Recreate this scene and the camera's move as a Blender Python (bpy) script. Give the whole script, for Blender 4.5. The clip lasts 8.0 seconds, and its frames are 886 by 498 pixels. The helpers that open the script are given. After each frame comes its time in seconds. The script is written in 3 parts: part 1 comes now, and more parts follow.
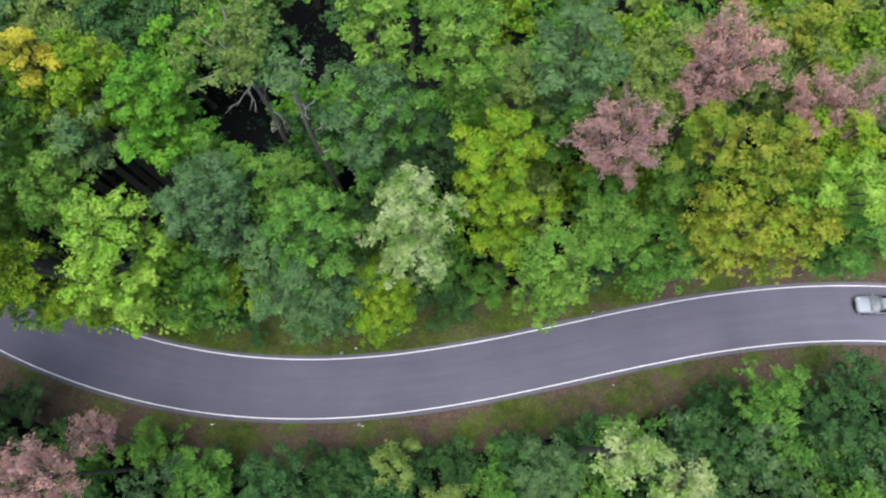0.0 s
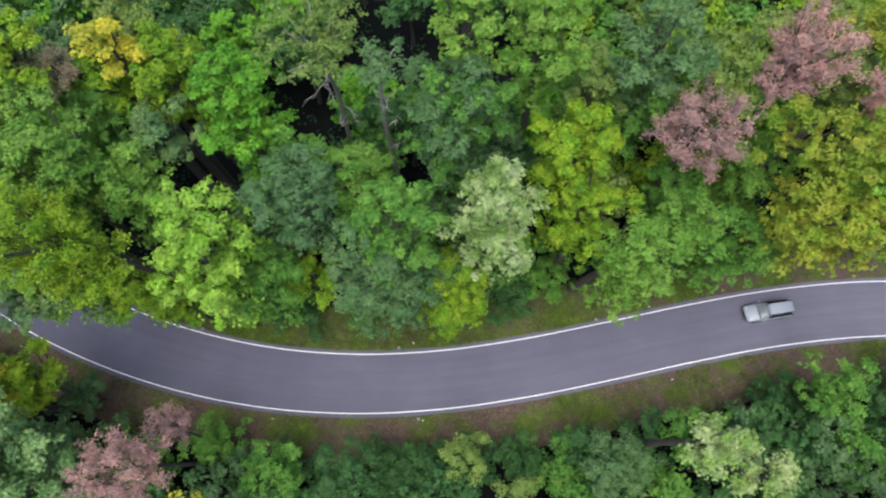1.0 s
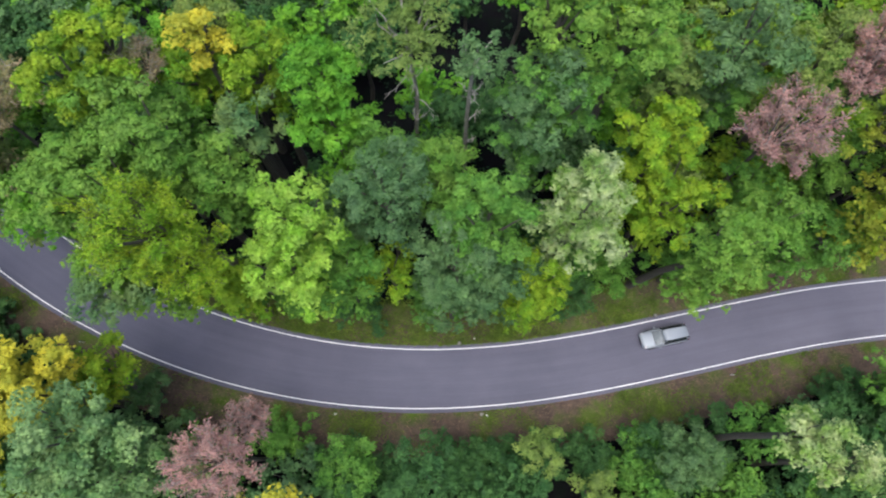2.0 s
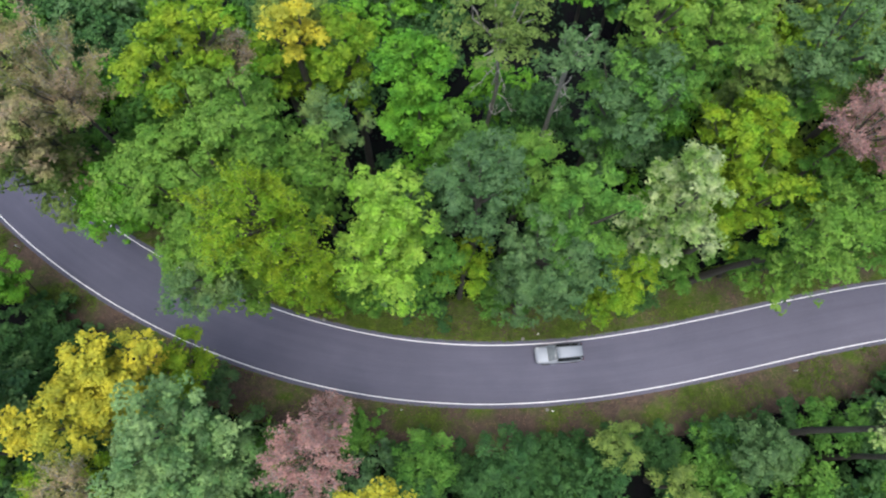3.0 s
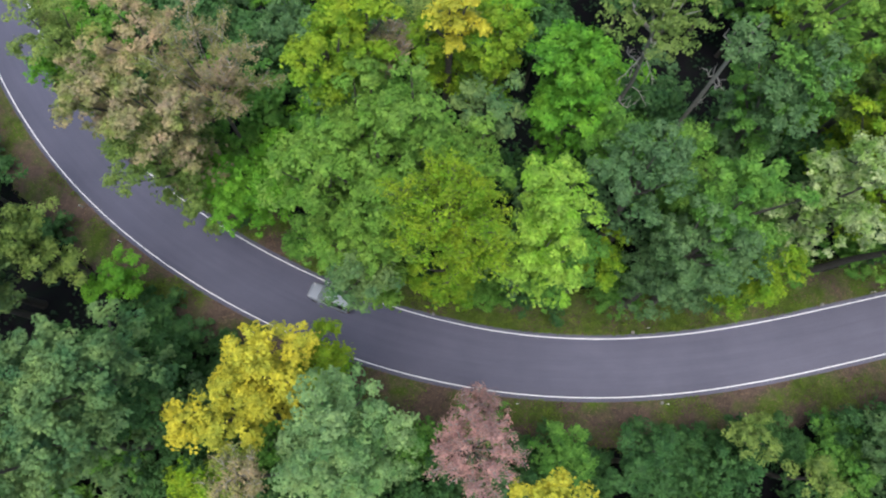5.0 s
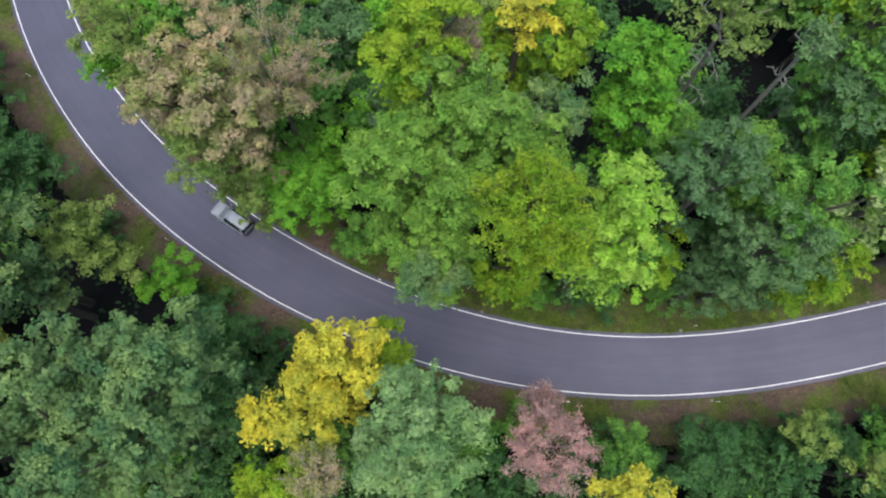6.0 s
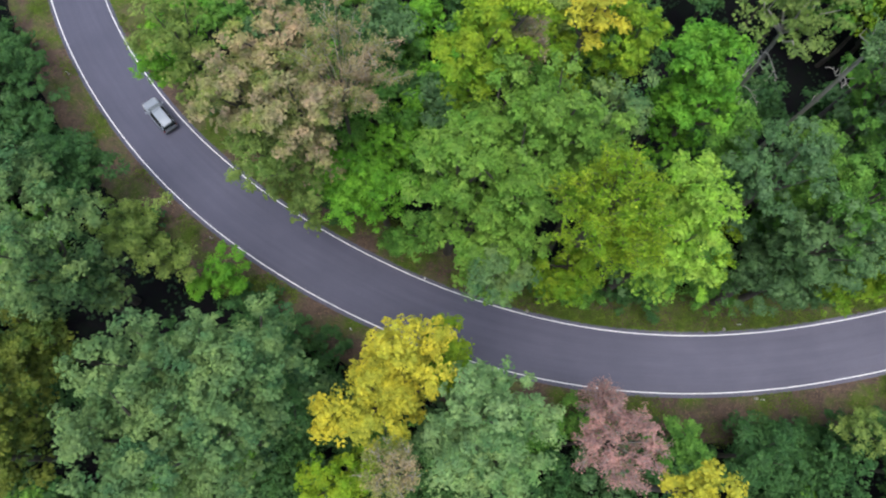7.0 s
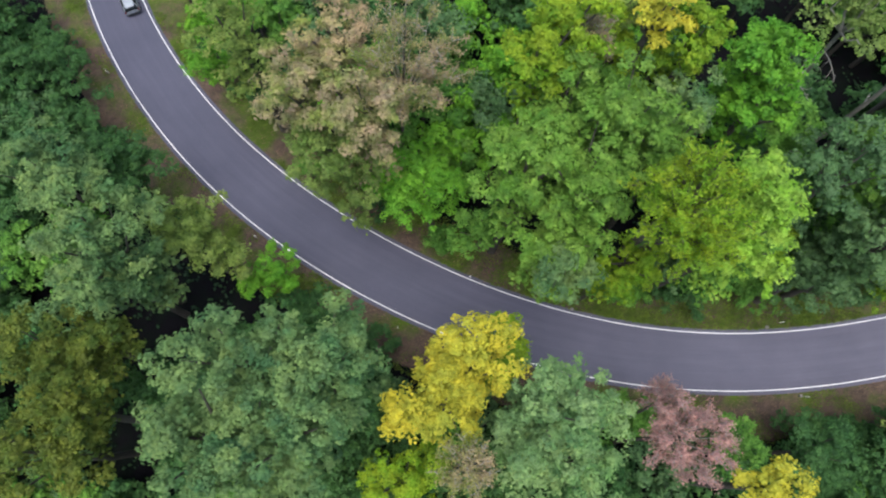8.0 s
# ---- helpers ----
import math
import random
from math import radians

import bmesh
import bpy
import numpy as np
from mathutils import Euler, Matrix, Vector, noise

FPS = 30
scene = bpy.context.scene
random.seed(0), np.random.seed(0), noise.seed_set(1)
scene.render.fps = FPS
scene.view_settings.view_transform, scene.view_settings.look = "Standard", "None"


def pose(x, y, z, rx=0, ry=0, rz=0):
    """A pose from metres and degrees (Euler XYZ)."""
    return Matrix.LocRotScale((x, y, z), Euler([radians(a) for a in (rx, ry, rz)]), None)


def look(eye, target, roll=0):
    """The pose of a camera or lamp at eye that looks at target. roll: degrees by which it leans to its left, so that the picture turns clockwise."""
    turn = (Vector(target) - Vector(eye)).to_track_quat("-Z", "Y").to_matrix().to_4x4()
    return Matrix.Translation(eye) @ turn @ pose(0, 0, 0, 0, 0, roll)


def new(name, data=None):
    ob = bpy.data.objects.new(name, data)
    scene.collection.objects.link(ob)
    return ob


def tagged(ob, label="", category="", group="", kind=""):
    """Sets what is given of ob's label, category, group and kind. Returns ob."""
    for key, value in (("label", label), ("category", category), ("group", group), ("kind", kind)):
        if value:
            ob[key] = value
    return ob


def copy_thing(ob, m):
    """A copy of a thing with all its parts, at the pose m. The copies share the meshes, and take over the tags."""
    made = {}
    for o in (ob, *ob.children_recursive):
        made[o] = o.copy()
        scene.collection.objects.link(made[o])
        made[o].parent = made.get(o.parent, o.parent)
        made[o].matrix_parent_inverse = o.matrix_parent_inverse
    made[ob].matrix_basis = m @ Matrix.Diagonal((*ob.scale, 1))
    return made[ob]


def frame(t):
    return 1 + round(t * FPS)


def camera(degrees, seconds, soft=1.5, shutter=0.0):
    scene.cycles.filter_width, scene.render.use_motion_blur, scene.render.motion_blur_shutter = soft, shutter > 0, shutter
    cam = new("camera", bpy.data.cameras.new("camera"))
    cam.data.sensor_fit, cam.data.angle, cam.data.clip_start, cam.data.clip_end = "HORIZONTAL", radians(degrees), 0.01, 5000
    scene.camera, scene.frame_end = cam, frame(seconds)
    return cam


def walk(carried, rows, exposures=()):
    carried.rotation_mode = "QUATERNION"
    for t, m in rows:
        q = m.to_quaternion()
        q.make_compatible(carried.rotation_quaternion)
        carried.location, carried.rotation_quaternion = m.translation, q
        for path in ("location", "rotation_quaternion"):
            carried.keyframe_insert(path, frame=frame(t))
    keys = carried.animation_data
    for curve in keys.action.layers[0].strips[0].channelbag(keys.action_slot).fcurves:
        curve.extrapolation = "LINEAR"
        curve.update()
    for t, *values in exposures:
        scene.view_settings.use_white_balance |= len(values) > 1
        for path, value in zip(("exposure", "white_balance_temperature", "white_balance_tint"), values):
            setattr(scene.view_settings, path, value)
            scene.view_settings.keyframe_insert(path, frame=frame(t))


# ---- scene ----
cam = camera(73.0, 8.0, 2.15, 0.4)
PATH = [
    (0, (-11.869, -0.575, 62.851), (-11.9, 0.051, 60.952), -4.3),
    (0.5, (-15.0, -0.867, 62.893), (-15.022, -0.238, 60.994), -3.3),
    (1, (-18.345, -1.14, 62.882), (-18.362, -0.509, 60.984), -3.0),
    (1.5, (-21.907, -1.375, 62.856), (-21.91, -0.742, 60.958), -1.7),
    (3, (-32.965, -1.867, 62.537), (-32.933, -1.231, 60.641), 1.5),
    (3.5, (-36.474, -1.954, 62.381), (-36.427, -1.318, 60.486), 2.7),
    (4, (-39.72, -1.945, 62.257), (-39.67, -1.313, 60.36), 3.1),
    (4.5, (-42.611, -2.019, 62.166), (-42.555, -1.385, 60.27), 3.5),
    (6, (-51.052, -2.306, 61.904), (-50.976, -1.665, 60.011), 5.1),
    (6.5, (-53.758, -2.406, 61.889), (-53.669, -1.762, 59.997), 6.2),
    (7, (-56.497, -2.447, 61.875), (-56.401, -1.802, 59.984), 6.8),
    (7.5, (-59.218, -2.507, 61.777), (-59.109, -1.859, 59.887), 7.9),
    (8, (-61.909, -2.538, 61.648), (-61.794, -1.891, 59.76), 8.3),
]
walk(cam, [(t, look(eye, target, roll)) for t, eye, target, roll in PATH], [(0, 0.86), (8, 0.8)])

# ---- sky and light: bright overcast day ----
world = bpy.data.worlds.new("overcast_sky")
scene.world = world
world.use_nodes = True
sky = world.node_tree.nodes.new("ShaderNodeTexSky")
sky.sky_type, sky.sun_disc = "NISHITA", False
sky.sun_elevation, sky.sun_rotation = radians(77), radians(201)
sky.air_density, sky.dust_density = 1.6, 4.0
world.node_tree.links.new(sky.outputs[0], world.node_tree.nodes["Background"].inputs[0])
world.node_tree.nodes["Background"].inputs[1].default_value = 0.13
sun = new("sun", bpy.data.lights.new("sun", "SUN"))
sun.data.energy, sun.data.angle, sun.data.color = 1.5, radians(50), (0.95, 0.97, 1.0)
sun.matrix_world = look((-5, -13, 60), (0, 0, 0))


# ---- materials ----
def shader(name):
    m = bpy.data.materials.new(name)
    m.use_nodes = True
    t = m.node_tree
    return m, t, t.nodes["Principled BSDF"], t.nodes["Material Output"]


def noise_node(t, scale, detail=4.0, rough=0.6, coords="Object"):
    c = t.nodes.new("ShaderNodeTexCoord")
    n = t.nodes.new("ShaderNodeTexNoise")
    n.inputs["Scale"].default_value, n.inputs["Detail"].default_value, n.inputs["Roughness"].default_value = scale, detail, rough
    t.links.new(c.outputs[coords], n.inputs["Vector"])
    return n


def ramp(t, source, stops):
    r = t.nodes.new("ShaderNodeValToRGB")
    while len(r.color_ramp.elements) < len(stops):
        r.color_ramp.elements.new(0.5)
    for e, (p, c) in zip(r.color_ramp.elements, stops):
        e.position, e.color = p, (*c, 1)
    t.links.new(source, r.inputs[0])
    return r


def mixed(t, kind, factor, a, b):
    n = t.nodes.new("ShaderNodeMix")
    n.data_type, n.blend_type = "RGBA", kind
    for value, i in ((factor, 0), (a, 6), (b, 7)):
        if hasattr(value, "is_output"):
            t.links.new(value, n.inputs[i])
        else:
            n.inputs[i].default_value = value
    return n.outputs[2]


def bump(t, source, bsdf, strength, distance):
    b = t.nodes.new("ShaderNodeBump")
    b.inputs["Strength"].default_value, b.inputs["Distance"].default_value = strength, distance
    t.links.new(source, b.inputs["Height"])
    t.links.new(b.outputs[0], bsdf.inputs["Normal"])


def leaf_material(name, main, second, spread=0.5, middle=0.5, patches=0.55):
    """Foliage: two hues in patches the size of a twig, each leaf a little lighter or darker, light passing through."""
    m, t, bsdf, out = shader(name)
    n = noise_node(t, patches, 3.0, 0.65)
    r = ramp(t, n.outputs[0], [(middle - spread * 0.3, main), (middle + spread * 0.3, second)])
    g = t.nodes.new("ShaderNodeNewGeometry")
    v = ramp(t, g.outputs["Random Per Island"], [(0.0, (0.86, 0.86, 0.88)), (0.75, (1.03, 1.03, 1.0)), (1.0, (1.18, 1.17, 1.14))])
    tuft = noise_node(t, 1.25, 2.0, 0.5)
    tv = ramp(t, tuft.outputs[0], [(0.3, (0.68, 0.72, 0.78)), (0.7, (1.36, 1.3, 1.2))])
    o = t.nodes.new("ShaderNodeObjectInfo")
    ov = ramp(t, o.outputs["Random"], [(0.0, (0.86, 0.9, 0.92)), (1.0, (1.12, 1.08, 1.02))])
    c = mixed(t, "MULTIPLY", 1.0, mixed(t, "MULTIPLY", 1.0, mixed(t, "MULTIPLY", 1.0, r.outputs[0], tv.outputs[0]), v.outputs[0]), ov.outputs[0])
    t.links.new(c, bsdf.inputs["Base Color"])
    bsdf.inputs["Roughness"].default_value = 0.65
    bsdf.inputs["Specular IOR Level"].default_value = 0.2
    tr = t.nodes.new("ShaderNodeBsdfTranslucent")
    t.links.new(c, tr.inputs["Color"])
    mx = t.nodes.new("ShaderNodeMixShader")
    mx.inputs[0].default_value = 0.16
    t.links.new(bsdf.outputs[0], mx.inputs[1])
    t.links.new(tr.outputs[0], mx.inputs[2])
    t.links.new(mx.outputs[0], out.inputs[0])
    return m


LEAF = {
    "green": leaf_material("leaf_green", (0.0607, 0.18, 0.0256), (0.115, 0.25, 0.0407)),
    "bright": leaf_material("leaf_bright_green", (0.068, 0.225, 0.018), (0.125, 0.3, 0.0234)),
    "lime": leaf_material("leaf_lime", (0.142, 0.315, 0.024), (0.245, 0.4, 0.062)),
    "olive": leaf_material("leaf_olive", (0.107, 0.185, 0.0364), (0.167, 0.235, 0.058)),
    "yellow": leaf_material("leaf_yellow", (0.47, 0.425, 0.036), (0.3, 0.33, 0.0364)),
    "yellowgreen": leaf_material("leaf_yellow_green", (0.107, 0.245, 0.0126), (0.205, 0.295, 0.017)),
    "bluegreen": leaf_material("leaf_blue_green", (0.0589, 0.136, 0.0434), (0.0994, 0.184, 0.0732)),
    "pale": leaf_material("leaf_pale_green", (0.135, 0.25, 0.045), (0.33, 0.4, 0.19), 0.4),
    "pink": leaf_material("leaf_dusty_pink", (0.42, 0.235, 0.225), (0.3, 0.185, 0.165)),
    "brown": leaf_material("leaf_rusty_brown", (0.31, 0.24, 0.155), (0.16, 0.205, 0.05), 0.34, 0.5, 0.3),
    "autumn": leaf_material("leaf_yellow_olive", (0.125, 0.225, 0.016), (0.245, 0.262, 0.03), 0.5, 0.5, 0.35),
    "sage": leaf_material("leaf_sage_green", (0.082, 0.19, 0.06), (0.19, 0.3, 0.115), 0.5, 0.5, 0.35),
    "moss": leaf_material("leaf_moss_green", (0.042, 0.082, 0.012), (0.12, 0.15, 0.022)),
    "fresh": leaf_material("leaf_fresh_green", (0.0855, 0.21, 0.0256), (0.153, 0.275, 0.045)),
    "mist": leaf_material("leaf_misty_green", (0.05, 0.128, 0.048), (0.158, 0.245, 0.078), 0.5, 0.5, 0.3),
    # dark ivy, deepened further: the shade on the forest floor is in its colour
    "ivy": leaf_material("leaf_shaded_ivy", (0.012, 0.034, 0.018), (0.022, 0.055, 0.0213)),
    "dark": leaf_material("leaf_dark_green", (0.029, 0.092, 0.026), (0.054, 0.13, 0.036)),
}


def bark_material(name, dark, light):
    m, t, bsdf, out = shader(name)
    n = noise_node(t, 6.0, 6.0, 0.7)
    t.links.new(ramp(t, n.outputs[0], [(0.3, dark), (0.7, light)]).outputs[0], bsdf.inputs["Base Color"])
    bsdf.inputs["Roughness"].default_value = 0.9
    bump(t, n.outputs[0], bsdf, 0.6, 0.03)
    return m


def shaded_humus_material():
    m, t, bsdf, out = shader("shaded_forest_humus")
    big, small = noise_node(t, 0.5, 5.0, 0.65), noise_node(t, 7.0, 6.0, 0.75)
    # darker and bluer than bare humus: the openings' deep shade is in the colour
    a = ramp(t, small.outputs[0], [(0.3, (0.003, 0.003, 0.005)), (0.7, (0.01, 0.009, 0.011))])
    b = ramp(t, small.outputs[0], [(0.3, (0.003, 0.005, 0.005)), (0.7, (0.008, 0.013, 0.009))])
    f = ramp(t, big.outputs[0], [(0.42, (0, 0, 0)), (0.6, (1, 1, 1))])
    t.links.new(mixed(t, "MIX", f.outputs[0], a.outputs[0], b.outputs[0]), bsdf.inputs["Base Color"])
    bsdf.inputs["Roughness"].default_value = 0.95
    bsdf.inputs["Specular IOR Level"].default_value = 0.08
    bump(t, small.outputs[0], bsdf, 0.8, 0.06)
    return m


def verge_material(name, moss_from):
    """Reddish leaf litter with moss; the moss covers more where moss_from is lower."""
    m, t, bsdf, out = shader(name)
    big, small, mid = noise_node(t, 0.22, 5.0, 0.6), noise_node(t, 8.0, 6.0, 0.75), noise_node(t, 1.3, 4.0, 0.65)
    litter = ramp(t, small.outputs[0], [(0.3, (0.052, 0.039, 0.031)), (0.7, (0.136, 0.098, 0.079))])
    moss = ramp(t, small.outputs[0], [(0.3, (0.042, 0.074, 0.012)), (0.7, (0.096, 0.142, 0.024))])
    f = ramp(t, big.outputs[0], [(moss_from, (0, 0, 0)), (moss_from + 0.16, (1, 1, 1))])
    worn = ramp(t, mid.outputs[0], [(0.3, (0.72, 0.72, 0.72)), (0.7, (1.2, 1.18, 1.15))])
    c = mixed(t, "MIX", f.outputs[0], litter.outputs[0], moss.outputs[0])
    t.links.new(mixed(t, "MULTIPLY", 1.0, c, worn.outputs[0]), bsdf.inputs["Base Color"])
    bsdf.inputs["Roughness"].default_value = 0.95
    bsdf.inputs["Specular IOR Level"].default_value = 0.15
    bump(t, small.outputs[0], bsdf, 0.8, 0.06)
    return m


def asphalt_material():
    """Worn asphalt: fine grain, broad patches, lengthwise streaks, and a tone that pales from west to east."""
    m, t, bsdf, out = shader("worn_asphalt")
    grain, patch = noise_node(t, 40.0, 4.0, 0.8), noise_node(t, 0.16, 5.0, 0.6)
    a = ramp(t, grain.outputs[0], [(0.25, (0.061, 0.064, 0.098)), (0.75, (0.094, 0.098, 0.144))])
    b = ramp(t, patch.outputs[0], [(0.3, (0.86, 0.86, 0.88)), (0.7, (1.1, 1.08, 1.08))])
    streak = noise_node(t, 1.0, 5.0, 0.65, "UV")
    c = ramp(t, streak.outputs[0], [(0.3, (0.91, 0.91, 0.92)), (0.7, (1.1, 1.09, 1.08))])
    d = mixed(t, "MULTIPLY", 1.0, mixed(t, "MULTIPLY", 1.0, a.outputs[0], b.outputs[0]), c.outputs[0])
    uv, part_ = t.nodes.new("ShaderNodeTexCoord"), t.nodes.new("ShaderNodeSeparateXYZ")
    t.links.new(uv.outputs["UV"], part_.inputs[0])
    scaled = t.nodes.new("ShaderNodeMath")
    scaled.operation = "MULTIPLY"
    scaled.inputs[1].default_value = 0.1
    t.links.new(part_.outputs[1], scaled.inputs[0])
    along_tone = ramp(t, scaled.outputs[0], [(0.0, (0.86, 0.86, 0.87)), (0.3, (1.0, 1.0, 1.0)), (0.84, (1.5, 1.4, 1.24))])
    t.links.new(mixed(t, "MULTIPLY", 1.0, d, along_tone.outputs[0]), bsdf.inputs["Base Color"])
    bsdf.inputs["Roughness"].default_value = 0.8
    bump(t, grain.outputs[0], bsdf, 0.4, 0.01)
    return m


def plain_material(name, colour, rough=0.5, metal=0.0, wear=0.12, scale=3.0, coat=0.0):
    m, t, bsdf, out = shader(name)
    n = noise_node(t, scale, 5.0, 0.65)
    lo, hi = [c * (1 - wear) for c in colour], [min(1, c * (1 + wear)) for c in colour]
    t.links.new(ramp(t, n.outputs[0], [(0.3, lo), (0.7, hi)]).outputs[0], bsdf.inputs["Base Color"])
    bsdf.inputs["Roughness"].default_value, bsdf.inputs["Metallic"].default_value = rough, metal
    bsdf.inputs["Coat Weight"].default_value = coat
    return m


BARK = bark_material("brown_grey_bark", (0.03, 0.027, 0.022), (0.1, 0.09, 0.078))
PALE_BARK = bark_material("pale_grey_bark", (0.19, 0.175, 0.16), (0.36, 0.34, 0.31))
GREY_BARK = bark_material("mossy_grey_bark", (0.08, 0.078, 0.066), (0.21, 0.205, 0.18))
GROUND, ASPHALT = shaded_humus_material(), asphalt_material()
VERGE = {1: verge_material("mossy_verge", 0.41), -1: verge_material("leaf_litter_verge", 0.47)}
GRASS = leaf_material("grass_blade", (0.06, 0.11, 0.012), (0.1, 0.15, 0.02))
LITTER = leaf_material("dry_fallen_leaf", (0.13, 0.085, 0.06), (0.22, 0.15, 0.1))
LINE_PAINT = plain_material("white_road_paint", (0.84, 0.84, 0.85), 0.6, 0, 0.1, 5.0)
SILVER = plain_material("silver_car_paint", (0.275, 0.305, 0.35), 0.5, 0.25, 0.03, 1.0, 0.1)
# the sky's reflection on the windscreen is put into its pale base colour
WINDSCREEN = plain_material("windscreen_sky_tone", (0.15, 0.17, 0.185), 0.12, 0, 0.2, 2.0)
GLASS_DARK = plain_material("tinted_car_glass", (0.012, 0.016, 0.018), 0.05, 0, 0.05)
RUBBER = plain_material("black_rubber", (0.02, 0.02, 0.021), 0.8)
TRIM = plain_material("black_plastic_trim", (0.025, 0.025, 0.027), 0.6)
ALLOY = plain_material("alloy_rim", (0.5, 0.51, 0.52), 0.35, 0.8)
LAMP_GLASS = plain_material("clear_lamp_lens", (0.42, 0.44, 0.47), 0.15, 0.2)
RED_LENS = plain_material("red_lamp_lens", (0.16, 0.015, 0.015), 0.2)
WHITE_POST = plain_material("white_plastic_post", (0.8, 0.8, 0.78), 0.5, 0, 0.08)
CONCRETE = plain_material("grey_concrete", (0.2, 0.19, 0.18), 0.9, 0, 0.2, 8.0)


# ---- mesh helpers ----
def mesh_from(name, verts, faces, material, smooth=False):
    me = bpy.data.meshes.new(name)
    verts, faces = np.asarray(verts, np.float32), np.asarray(faces, np.int32)
    k = faces.shape[1]
    me.vertices.add(len(verts))
    me.vertices.foreach_set("co", verts.ravel())
    me.loops.add(faces.size)
    me.loops.foreach_set("vertex_index", faces.ravel())
    me.polygons.add(len(faces))
    me.polygons.foreach_set("loop_start", np.arange(len(faces), dtype=np.int32) * k)
    me.polygons.foreach_set("use_smooth", np.full(len(faces), smooth))
    me.materials.append(material)
    me.update(calc_edges=True)
    return me


def mesh_part(name, verts, faces, material, parent=None, label="", smooth=False):
    ob = new(name, mesh_from(name, verts, faces, material, smooth))
    ob.parent = parent
    return tagged(ob, label)


def part(name, bm, material, parent=None, label="", smooth=False):
    me = bpy.data.meshes.new(name)
    for f in bm.faces:
        f.smooth = smooth
    bm.to_mesh(me)
    bm.free()
    me.materials.append(material)
    ob = new(name, me)
    ob.parent = parent
    return tagged(ob, label)


def tube(points, radii, sides=7):
    """Vertices and quads of a tapered tube through points."""
    points = [Vector(p) for p in points]
    verts, faces = [], []
    for i, p in enumerate(points):
        d = (points[min(i + 1, len(points) - 1)] - points[max(i - 1, 0)]).normalized()
        a = d.cross(Vector((0.31, 0.95, 0.05))).normalized()
        b = d.cross(a)
        for k in range(sides):
            w = 2 * math.pi * k / sides
            verts.append(p + (a * math.cos(w) + b * math.sin(w)) * radii[i])
        if i:
            q = (i - 1) * sides
            for k in range(sides):
                faces.append((q + k, q + (k + 1) % sides, q + sides + (k + 1) % sides, q + sides + k))
    return [tuple(v) for v in verts], faces


# ---- the road's line ----
CENTRE = [(-99.5, 88), (-101.2, 78), (-101.6, 70), (-100.6, 62), (-98.2, 54.2), (-94.5, 46.23), (-89.72, 38.61), (-84.08, 31.6), (-77.62, 25.34),
          (-70.49, 19.86), (-62.83, 15.15), (-54.72, 11.24), (-46.24, 8.25), (-37.47, 6.28), (-28.51, 5.41), (-19.52, 5.58), (-10.58, 6.6),
          (-1.71, 8.13), (7.14, 9.78), (16.03, 11.13), (25.0, 11.82), (34.0, 11.6), (43.0, 10.5), (52, 8.8), (62, 6.6)]


def catmull(points, steps=16):
    p = np.array(points, float)
    p = np.vstack([2 * p[0] - p[1], p, 2 * p[-1] - p[-2]])
    rows = []
    for i in range(1, len(p) - 2):
        for u in np.arange(steps) / steps:
            a, b, c, d = p[i - 1:i + 3]
            rows.append(0.5 * (2 * b + (c - a) * u + (2 * a - 5 * b + 4 * c - d) * u * u + (3 * b - a - 3 * c + d) * u ** 3))
    rows.append(p[-2])
    return np.array(rows)


LINE = catmull(CENTRE)
ALONG = np.r_[0, np.cumsum(np.hypot(*np.diff(LINE, axis=0).T))]
ALONG -= ALONG[5 * 16]
_d = np.gradient(LINE, axis=0)
SIDE = np.c_[-_d[:, 1], _d[:, 0]] / np.hypot(_d[:, 0], _d[:, 1])[:, None]
# the lane widens in the bend
HALF = 2.94 + 0.37 * np.exp(-((ALONG - 38) / 32) ** 2)


def on_road(s, off):
    """Place, heading (radians towards rising s) and half width of the road at s metres along it, off metres to its north."""
    x, y = np.interp(s, ALONG, LINE[:, 0]), np.interp(s, ALONG, LINE[:, 1])
    nx, ny = np.interp(s, ALONG, SIDE[:, 0]), np.interp(s, ALONG, SIDE[:, 1])
    return x + nx * off, y + ny * off, math.atan2(-nx, ny), np.interp(s, ALONG, HALF)


def from_road(x, y):
    """Signed distance from the road's centre line (north positive)."""
    d = (x - LINE[:, 0]) ** 2 + (y - LINE[:, 1]) ** 2
    i = int(d.argmin())
    return math.copysign(math.sqrt(d[i]), (x - LINE[i, 0]) * SIDE[i, 0] + (y - LINE[i, 1]) * SIDE[i, 1])


def strip(name, offsets, heights, material, label):
    """A strip of the road: offsets beyond the edge line (lists of functions of the half width), with skirts."""
    n, k = len(LINE), len(offsets)
    verts = []
    for i in range(n):
        for o, z in zip(offsets, heights):
            verts.append((*(LINE[i] + SIDE[i] * o(HALF[i])), z))
    faces = [(i * k + j, i * k + j + 1, (i + 1) * k + j + 1, (i + 1) * k + j) for i in range(n - 1) for j in range(k - 1)]
    faces = [f[::-1] for f in faces]
    ob = mesh_part(name, verts, faces, material)
    uv = ob.data.uv_layers.new(name="along")
    at = np.array([(offsets[j](HALF[i]) * 1.6, ALONG[i] * 0.06) for i in range(n) for j in range(k)], np.float32)
    uv.data.foreach_set("uv", at[np.array(faces).ravel()].ravel())
    return tagged(ob, label, "road", kind="structure")


